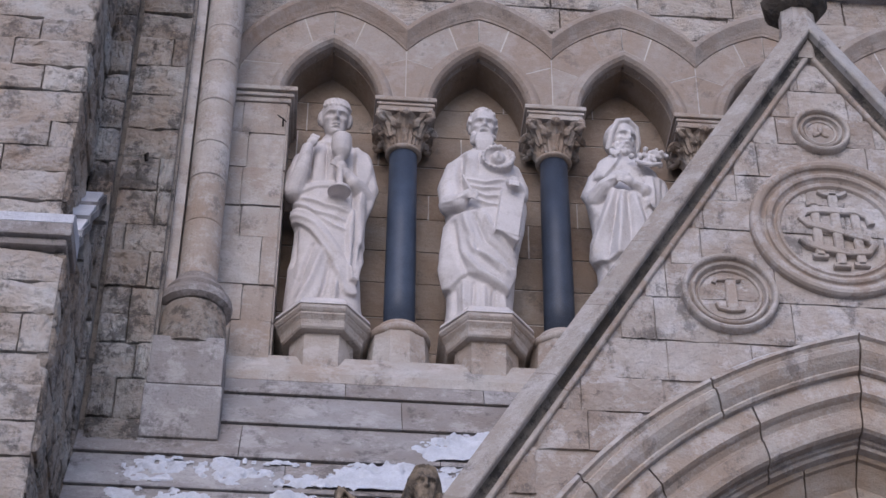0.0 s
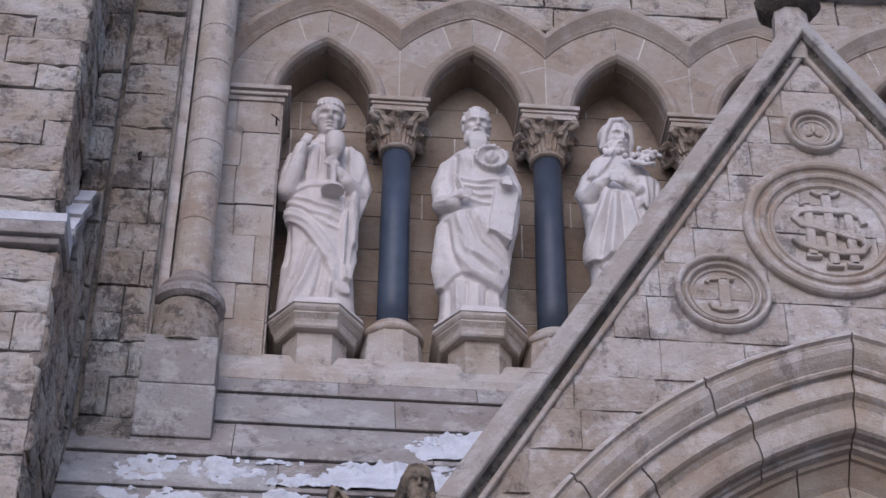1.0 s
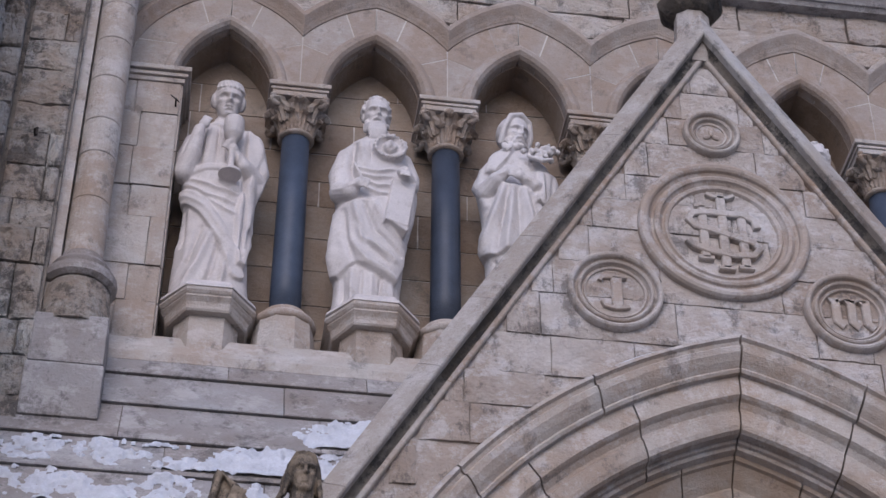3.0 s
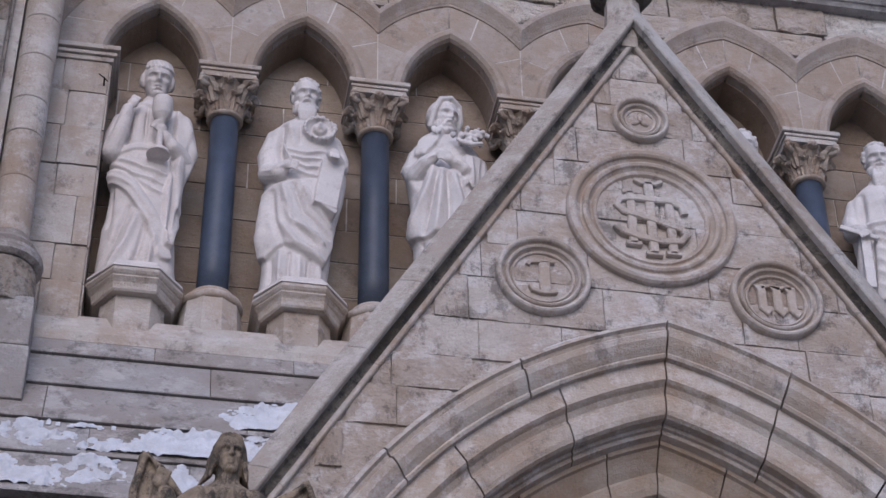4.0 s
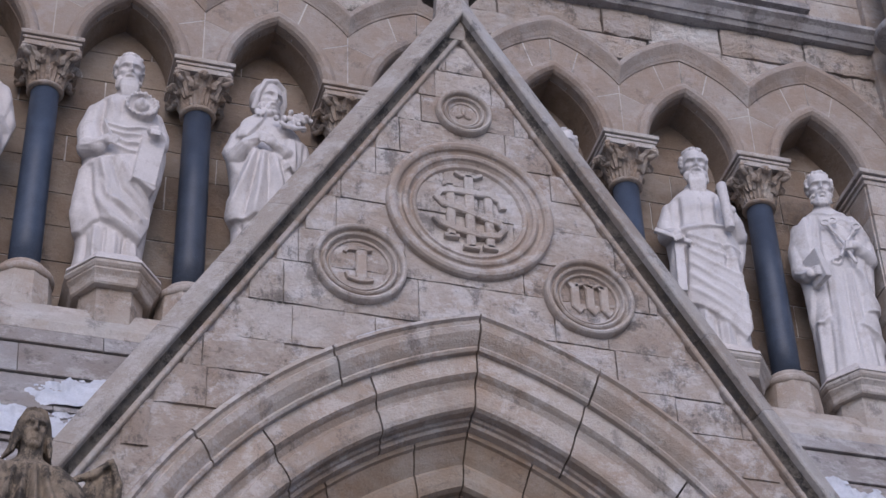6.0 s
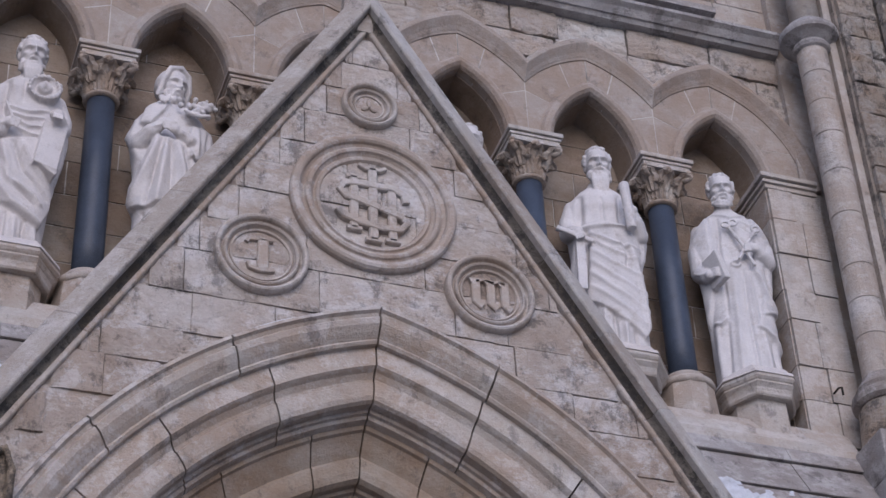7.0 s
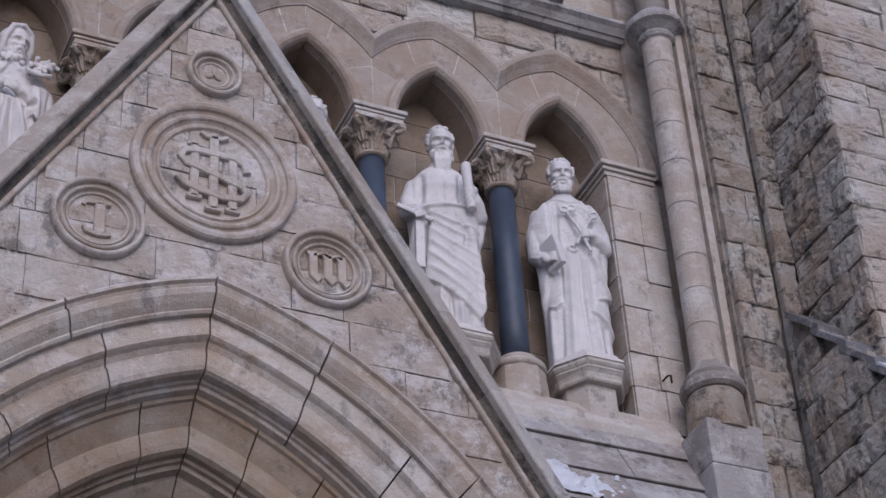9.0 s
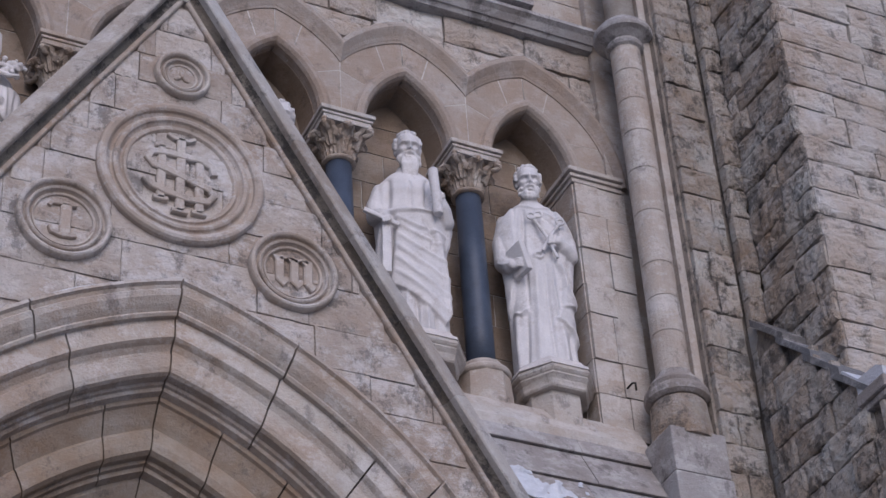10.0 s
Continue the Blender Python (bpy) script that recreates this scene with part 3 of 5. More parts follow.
for i in range(5):
    (y0, z0), (y1, z1) = LINES[i], LINES[i + 1]
    wid = 4.585 if i < 2 else 5.56
    x = -wid
    while x < wid - 0.01:
        x1 = min(x + rng.uniform(0.75, 1.5), wid)
        if wid - x1 < 0.3:
            x1 = wid
        d = rng.uniform(0.0, 0.006)
        lim = (13.72 - z0) / 1.675 - 0.28
        for xa, xb in ((x, min(x1, -lim)), (max(x, lim), x1)):
            if xb - xa < 0.05:
                continue
            part("slab", side_prism([(y0 + 0.08, z0 - 0.005), (y0 + 0.012 - d, z0 - 0.008), (y1 - 0.016 - d, z1 + 0.014), (y1 - 0.016 - d, z1), (y1 + 0.08, z1)], xa + 0.003, xb - 0.003), M_STEP, weathering)
        x = x1

# ---------------- portal gable ----------------
ZC, CX = 6.85, 1.0


def portal_pt(r, a):
    """Right half of the portal arch; negative angles run down the jamb."""
    return (-CX + r * math.cos(a), ZC + r * math.sin(a))


def slope_z(x, top=13.72, k=1.675):
    return top - k * abs(x)


front = []
bm = bmesh.new()
n = 26
cols = []
for side in (-1, 1):
    r = 3.9
    amax = math.acos(CX / r)
    for i in range(n + 1):
        a = amax * i / n if side == -1 else amax * (1 - i / n)
        x, z = portal_pt(r, a)
        xo = 3.3 * (1 - i / n) if side == -1 else 3.3 * i / n
        cols.append(((side * x, z), (side * xo, slope_z(xo))))
cols = [((-2.9, 0.0), (-3.3, 0.0))] + cols + [((2.9, 0.0), (3.3, 0.0))]
rows = [[(a[0], GABLE_Y + 0.02, a[1]), (b[0], GABLE_Y + 0.02, b[1]), (b[0], 0.3, b[1]), (a[0], 0.3, a[1])] for a, b in cols]
gable = tagged(part("wall_gable", sweep(bm, rows), M_GABLE), "steep limestone portal gable of dressed and rough blocks", "gable", kind="structure")


def in_gable(c, w, h):
    if slope_z(c.x) < c.z - 0.25 or c.z < 8.6:
        return False
    for rx, rz, rr in ((0.015, 11.82, 0.5), (-0.872, 11.12, 0.25), (0.935, 11.12, 0.25)):
        if math.hypot(c.x - rx, c.z - rz) < rr * 0.5:
            return False
    near = math.hypot(max(abs(c.x) - w / 2, 0.0) + CX, c.z - h / 2 - ZC)
    return math.hypot(abs(c.x) + CX, c.z - ZC) > 3.78 and near > 3.58


courses(gable, (-3.2, GABLE_Y + 0.02, 8.6), (1, 0, 0), 6.4, [0.36, 0.34, 0.38, 0.34, 0.30, 0.36, 0.40, 0.33, 0.36, 0.30, 0.27, 0.36, 0.3, 0.3, 0.3], (0.38, 1.15), M_GABLE, depth=0.026, relief=0.6, joint=0.003, seed=17, keep=in_gable, trim=lambda zt: max(0.0, (13.92 - zt) / 1.675))

# coping stones along the two slopes
COPE = [(-0.06, 0.10), (0.28, 0.10), (0.28, 0.0), (0.268, -0.04), (0.13, -0.135), (0.10, -0.145), (0.088, -0.135), (0.08, -0.06)]
HOLLOW = [(0.082, 0.05), (0.082, -0.075), (0.065, -0.045), (0.045, -0.035), (0.025, -0.035), (0.01, 0.0), (0.01, 0.05)]
BAND = [(0.028, 0.05), (0.028, -0.03), (0.018, -0.042), (-0.008, -0.042), (-0.018, -0.03), (-0.02, 0.0), (-0.02, 0.05)]
cope = tagged(thing("gable_coping", "grey weathered coping stones on the portal gable", "coping", kind="structure"))
ang = math.atan(1.675)
along = Vector((math.cos(ang), 0, math.sin(ang)))
perp = Vector((-math.sin(ang), 0, math.cos(ang)))
apex = Vector((0, GABLE_Y, 13.70))
for s in (-1, 1):
    rng = random.Random(3 + s)
    d = 0.0
    while d < 5.9:
        e = d + rng.uniform(0.7, 1.35)
        for prof, nm, mat, deep in ((COPE, "coping_stone", M_COPING, 1.0), (HOLLOW, "hollow_moulding", M_DARK_MOTTLED, 0), (BAND, "band_moulding", M_PORTAL, 0)):
            rows = []
            for q in (d + 0.002, e - 0.002):
                row = []
                for pz, py in prof:
                    p = apex - along * q + perp * pz
                    if d == 0.0 and q < 0.1:
                        p = apex + Vector((0, 0, pz / math.cos(ang)))
                    if deep and py > 0.09:
                        py = 1.1
                    row.append((-s * p.x if s > 0 else p.x, GABLE_Y + py, p.z))
                rows.append(row)
            part(nm, sweep(bmesh.new(), rows), mat, cope)
        d = e
fin = thing("finial", "grey stone finial stem with a dark flared cap", "finial", at=(-0.03, -1.0, 13.9))
bm = bmesh.new()
rows = []
for z, w in ((-0.25, 0.15), (0.02, 0.175), (0.12, 0.165), (0.24, 0.155), (0.36, 0.15)):
    rows.append([(w * math.cos(a), w * 0.85 * math.sin(a), z) for a in [radians(22.5 + 45 * i) for i in range(8)]])
sweep(bm, rows)
part("stem", bm, M_COPING, fin)
bm = bmesh.new()
lathe(bm, [(0.15, 0.35), (0.20, 0.37), (0.27, 0.44), (0.29, 0.50), (0.22, 0.60), (0.12, 0.7), (0.15, 0.8), (0.2, 0.95), (0.05, 1.1)], 8)
part("cap", bm, M_DARK_MOTTLED, fin, "blackened flared cap")

# ---------------- portal arch: hood and three moulded orders ----------------
HOODP = [(3.98, 0.0), (4.0, -0.13), (3.975, -0.19), (3.945, -0.20), (3.93, -0.17), (3.905, -0.16), (3.885, -0.185), (3.84, -0.175), (3.79, -0.14), (3.75, -0.10), (3.735, -0.105), (3.715, -0.09), (3.71, 0.0)]
ORDER1 = [(3.73, 0.1), (3.73, -0.045), (3.56, -0.05), (3.545, -0.03), (3.53, 0.0), (3.49, 0.03), (3.465, 0.035), (3.455, 0.02), (3.36, 0.03), (3.325, 0.045), (3.31, 0.075), (3.31, 0.15), (3.29, 0.16), (3.285, 0.19), (3.26, 0.20), (3.25, 0.26), (3.25, 0.4)]
ORDER2 = [(3.27, 0.45), (3.255, 0.26), (3.22, 0.27), (3.21, 0.30), (3.12, 0.36), (3.07, 0.40), (3.05, 0.39), (2.96, 0.40), (2.91, 0.42), (2.89, 0.46), (2.89, 0.52), (2.865, 0.53), (2.86, 0.57), (2.83, 0.58), (2.82, 0.66), (2.82, 0.85)]
ORDER3 = [(2.84, 0.85), (2.83, 0.66), (2.79, 0.67), (2.74, 0.72), (2.70, 0.76), (2.64, 0.77), (2.58, 0.78), (2.55, 0.82), (2.55, 0.98), (2.50, 1.0), (2.48, 1.25), (2.30, 1.30), (2.26, 1.5), (2.26, 3.5), (2.6, 3.5)]
portal = tagged(thing("portal_arch", "pointed portal arch of moulded warm limestone voussoirs", "archway", kind="structure"))
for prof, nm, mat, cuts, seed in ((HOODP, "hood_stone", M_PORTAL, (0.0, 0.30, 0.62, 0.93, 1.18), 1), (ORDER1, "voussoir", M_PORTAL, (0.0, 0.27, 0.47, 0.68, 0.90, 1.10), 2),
                                  (ORDER2, "voussoir", M_PORTAL_SHADED, (0.0, 0.22, 0.42, 0.62, 0.80, 1.0, 1.12), 3), (ORDER3, "voussoir", M_PORTAL_SHADED, (0.0, 0.25, 0.48, 0.7, 0.9, 1.1), 4)):
    for s in (-1, 1):
        rng = random.Random(seed * 10 + s)
        fr = [0.0] + [c / cuts[-1] + rng.uniform(-0.03, 0.03) for c in cuts[1:-1]] + [1.0]
        for a0, a1 in zip(fr, fr[1:]):
            rows = []
            for i in range(7):
                f = a0 + (a1 - a0) * i / 6
                f += 0.0016 if i == 0 else (-0.0016 if i == 6 else 0)
                row = []
                for r, dy in prof:
                    x, z = portal_pt(r, math.acos(CX / r) * f)
                    row.append((s * x, GABLE_Y + dy, z))
                rows.append(row)
            part(nm, sweep(bmesh.new(), rows), mat, portal)
        rows = [[(s * (r - CX), GABLE_Y + dy, z) for r, dy in prof] for z in (0.0, ZC)]
        part("jamb", sweep(bmesh.new(), rows), mat, portal)
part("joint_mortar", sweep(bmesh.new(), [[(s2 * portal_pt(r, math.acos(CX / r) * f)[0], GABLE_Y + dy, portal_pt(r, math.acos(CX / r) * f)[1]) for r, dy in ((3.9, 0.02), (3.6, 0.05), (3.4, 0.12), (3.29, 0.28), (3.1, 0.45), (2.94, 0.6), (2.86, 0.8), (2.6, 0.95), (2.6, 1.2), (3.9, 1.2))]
     for s2, f in [(-1, i / 16) for i in range(17)] + [(1, 1 - i / 16) for i in range(17)]]), M_DARK_MOTTLED, portal)
# added black sheet across the portal, its colour stands for the shade inside
tagged(part("door_1", prism([(-1.7, 0.0), (1.7, 0.0), (1.7, 7.5), (0.9, 8.6), (0.0, 9.3), (-0.9, 8.6), (-1.7, 7.5)], 2.4, 2.5), M_IRON_AND_SHADE), "black sheet standing in for the shade deep inside the portal", "door", kind="structure")

# ---------------- roundels ----------------


def ring_profile(rad, inner):
    k = rad - inner
    return [(rad, -0.03), (rad, 0.035), (rad - 0.05 * k, 0.058), (rad - 0.14 * k, 0.068), (rad - 0.24 * k, 0.062), (rad - 0.30 * k, 0.048), (rad - 0.33 * k, 0.022), (rad - 0.42 * k, 0.008), (rad - 0.47 * k, 0.014), (rad - 0.50 * k, 0.036),
            (rad - 0.57 * k, 0.046), (rad - 0.65 * k, 0.038), (rad - 0.69 * k, 0.016), (rad - 0.76 * k, -0.002), (rad - 0.80 * k, 0.002), (rad - 0.84 * k, 0.018), (rad - 0.93 * k, 0.012), (inner, -0.018), (inner, -0.05)]


def roundel(x, z, rad, inner, label):
    th = thing("roundel", label, "roundel", "carved roundels of the gable", at=(x, GABLE_Y - 0.012, z))
    bm = bmesh.new()
    steps = 56
    prof = ring_profile(rad, inner)
    rows = []
    for i in range(steps):
        a = 2 * math.pi * i / steps
        rows.append([(r * math.cos(a), -h, r * math.sin(a)) for r, h in prof])
    sweep(bm, rows, closed=True)
    part("ring", bm, M_RING, th)
    bm = bmesh.new()
    lathe(bm, [(inner + 0.01, 0.0), (inner + 0.01, 0.02)], 48)
    part("disc", bm, M_RING, th, m=pose(0, 0.0, 0, 90) @ Matrix.Translation((0, 0, -0.045)))
    return th


def bar(bm, pts, w, y0=-0.08, y1=0.05, tall=1.0):
    """A flat carved stroke along points in x and z."""
    y0 = y0 * 0.4 + 0.006
    pts = [Vector((p[0], 0, p[1] * tall)) for p in pts]
    rows = []
    for i, p in enumerate(pts):
        d = (pts[min(i + 1, len(pts) - 1)] - pts[max(i - 1, 0)]).normalized()
        nrm = Vector((-d.z, 0, d.x))
        a, b = p + nrm * w / 2, p - nrm * w / 2
        ai, bi = p + nrm * w * 0.36, p - nrm * w * 0.36
        rows.append([(a.x, y1, a.z), (a.x, y0 + 0.010, a.z), (ai.x, y0, ai.z), (bi.x, y0, bi.z), (b.x, y0 + 0.010, b.z), (b.x, y1, b.z)])
    return sweep(bm, rows)


big = roundel(0.015, 11.82, 0.675, 0.42, "large carved limestone roundel with interlaced IHS letters")
bm = bmesh.new()
K = 1.1
bar(bm, [(0.0, 0.32), (0.0, -0.33)], 0.075, -0.075, tall=K)
for x, lo, hi in ((-0.155, -0.25, 0.22), (0.155, -0.31, 0.19)):
    bar(bm, [(x, hi), (x, lo)], 0.072, -0.065, tall=K)
    bar(bm, [(x - 0.06, lo), (x + 0.06, lo)], 0.04, -0.065, tall=K)
    bar(bm, [(x - 0.06, hi), (x + 0.06, hi)], 0.04, -0.065, tall=K)
bar(bm, [(-0.065, -0.33), (0.065, -0.33)], 0.04, -0.075, tall=K)
bar(bm, [(-0.11, 0.345), (-0.06, 0.315), (0.06, 0.315), (0.11, 0.345)], 0.036, -0.075, tall=K)
bar(bm, [(-0.155, 0.0), (0.155, -0.035)], 0.055, -0.06, tall=K)
S_CURVE = [(0.27, 0.05), (0.25, 0.12), (0.16, 0.165), (0.0, 0.16), (-0.14, 0.165), (-0.24, 0.14), (-0.27, 0.08), (-0.22, 0.03), (-0.08, 0.0), (0.10, -0.05), (0.23, -0.085), (0.27, -0.14), (0.22, -0.20), (0.06, -0.215), (-0.12, -0.19), (-0.24, -0.15), (-0.29, -0.10)]
bar(bm, S_CURVE, 0.062, -0.095, tall=K)
part("letters", bm, M_RING, big, "raised interlaced letters IHS")

small = roundel(-0.872, 11.12, 0.362, 0.215, "carved limestone roundel with a letter I")
bm = bmesh.new()
bar(bm, [(0.015, 0.14), (0.015, -0.14)], 0.085)
bar(bm, [(-0.115, 0.10), (-0.10, 0.13), (-0.05, 0.14), (0.05, 0.145), (0.09, 0.15)], 0.035)
bar(bm, [(-0.10, -0.09), (-0.085, -0.13), (-0.02, -0.15), (0.06, -0.145), (0.10, -0.13)], 0.035)
part("letter", bm, M_RING, small)

small = roundel(0.935, 11.12, 0.362, 0.215, "carved limestone roundel with a gothic letter M")
bm = bmesh.new()
for x in (-0.11, 0.01, 0.125):
    bar(bm, [(x - 0.045, 0.10), (x, 0.125), (x, -0.09), (x + 0.05, -0.125)], 0.072)
bar(bm, [(-0.11, 0.10), (-0.05, 0.13), (0.01, 0.11)], 0.03)
bar(bm, [(0.01, 0.10), (0.07, 0.13), (0.125, 0.11)], 0.03)
part("letter", bm, M_RING, small)

small = roundel(0.0, 12.83, 0.232, 0.105, "small carved limestone roundel with a leaf boss")
bm = bmesh.new()
for i in range(3):
    a = radians(90 + 120 * i)
    ball(bm, (0.04 * math.cos(a), -0.005, 0.04 * math.sin(a)), (0.022, 0.02, 0.034), (0, -math.degrees(a) + 90, 0), 12)
ball(bm, (0, -0.012, 0), 0.018, seg=12)
part("boss", bm, M_RING, small, smooth=True)

# ---------------- statue pedestals ----------------


def pedestal(x):
    th = thing("pedestal", "stone bracket pedestal with moulded three-sided cap on the sill", "pedestal", "pedestals of the statues", at=(x, 0.0, 10.98))

    def outline(w, wf, yf, ys):
        return [(-w, 0.55), (-w, ys), (-wf, yf), (wf, yf), (w, ys), (w, 0.55)]
    bm = bmesh.new()
    sweep(bm, [[(px, py, z) for px, py in outline(0.25, 0.135, -0.05, 0.12)] for z in (-0.03, 0.42)])
    part("stub", bm, M_SMOOTH, th)
    bm = bmesh.new()
    rows = []
    for z, g in ((0.385, 0.0), (0.385, 0.03), (0.40, 0.042), (0.425, 0.045), (0.455, 0.055), (0.482, 0.08), (0.49, 0.088), (0.494, 0.078), (0.512, 0.076), (0.522, 0.09), (0.54, 0.104), (0.56, 0.104), (0.566, 0.094), (0.585, 0.086)):
        rows.append([(px, py, z) for px, py in outline(0.275 + g, 0.16 + g * 0.15, -0.08 - g, 0.15 - g * 0.7)])
    sweep(bm, rows)
    part("cap", bm, M_SMOOTH, th)
    bm = bmesh.new()
    rows = []
    for z, g in ((0.583, 0.10), (0.615, 0.092), (0.65, 0.05), (0.70, 0.02)):
        rows.append([(px, py, z) for px, py in outline(0.275 + g, 0.15 + g * 0.3, -0.08 - g, 0.13 - g * 0.7)])
    sweep(bm, rows)
    part("upper_slab", bm, M_MARBLE, th, "white stone slab under the statue")
    return th


PED_X = (-3.86, -2.56, -1.30, 1.30, 2.62, 3.88)
for x in PED_X:
    pedestal(x)

# ---------------- statues ----------------
STATUE_Z = 10.98 + 0.69


def carve(bm, rings, marks, n=140, rows=170):
    """A closed skin of oval rings, carved on its front half by marks given in x and z.

    ring: height, half width, half depth, middle x, middle y.
    mark: ("ridge", points, height, width), ("band", points, height, half width) or ("cloth", outline, height).
    """
    tab = np.array(rings, float)
    zs = np.linspace(tab[0, 0], tab[-1, 0], rows)
    rx, ry, cx, cy = (np.interp(zs, tab[:, 0], tab[:, c])[:, None] for c in range(1, 5))
    half = max(2, rows // 40)
    ker = np.ones(2 * half + 1) / (2 * half + 1)
    rx, ry, cx, cy = (np.convolve(np.pad(v[:, 0], half, mode="edge"), ker, "valid")[:, None] for v in (rx, ry, cx, cy))
    a = np.linspace(0, 2 * math.pi, n, endpoint=False)[None, :]
    ca, sa = np.cos(a), np.sin(a)
    ux, uy = np.sign(ca) * np.abs(ca) ** 0.86, np.sign(sa) * np.abs(sa) ** 0.86
    X, Y, Z = cx + rx * ux, cy + ry * uy, zs[:, None] + 0 * a
    front = np.clip(-sa * 3.0 + 0.35, 0, 1)
    D = np.zeros_like(X)

    def away(points):
        best, where = np.full(X.shape, 9.0), np.zeros(X.shape)
        total = max(len(points) - 1, 1)
        for q, ((x0, z0), (x1, z1)) in enumerate(zip(points, points[1:])):
            dx, dz = x1 - x0, z1 - z0
            f = np.clip(((X - x0) * dx + (Z - z0) * dz) / (dx * dx + dz * dz + 1e-9), 0, 1)
            d = np.hypot(X - x0 - f * dx, Z - z0 - f * dz)
            near = d < best
            best, where = np.where(near, d, best), np.where(near, (q + f) / total, where)
        return best, where

    for kind, points, h, *w in marks:
        if kind == "cloth":
            d, _ = away(list(points) + [points[0]])
            inside = np.zeros(X.shape, bool)
            for (x0, z0), (x1, z1) in zip(points, list(points[1:]) + [points[0]]):
                hit = ((z0 > Z) != (z1 > Z)) & (X < (x1 - x0) * (Z - z0) / (z1 - z0 + 1e-9) + x0)
                inside ^= hit
            D += h * np.where(inside, np.clip(d / 0.014 + 0.3, 0, 1), np.clip(0.3 - d / 0.014, 0, 1))
        elif kind == "band":
            d, _ = away(points)
            D += h * np.clip((w[0] - d) / 0.012 + 0.5, 0, 1)
        else:
            d, f = away(points)
            D += 1.45 * h * np.exp(-(d / w[0]) ** 2) * (0.35 + 0.65 * np.sin(math.pi * np.clip(f, 0.02, 0.98)) ** 0.5)
    rough_ = 0.004 * np.sin(X * 31 + Z * 17 + np.sin(Z * 9)) * np.sin(Z * 13 - X * 11)
    D = (D + rough_) * front
    L = np.hypot(ux / rx, uy / ry)
    X, Y = X + D * (ux / rx) / L, Y + D * (uy / ry) / L
    skin = np.stack([X, Y, Z], -1)
    lo = np.arange(rows - 1)[:, None] * n + np.arange(n)[None, :]
    nxt = np.arange(rows - 1)[:, None] * n + (np.arange(n)[None, :] + 1) % n
    quads = np.stack([lo, nxt, nxt + n, lo + n], -1).reshape(-1, 4).tolist()
    quads += [list(range(n))[::-1], list(range((rows - 1) * n, rows * n))]
    me = bpy.data.meshes.new("carved")
    me.from_pydata(skin.reshape(-1, 3).tolist(), [], quads)
    bm.from_mesh(me)
    bpy.data.meshes.remove(me)


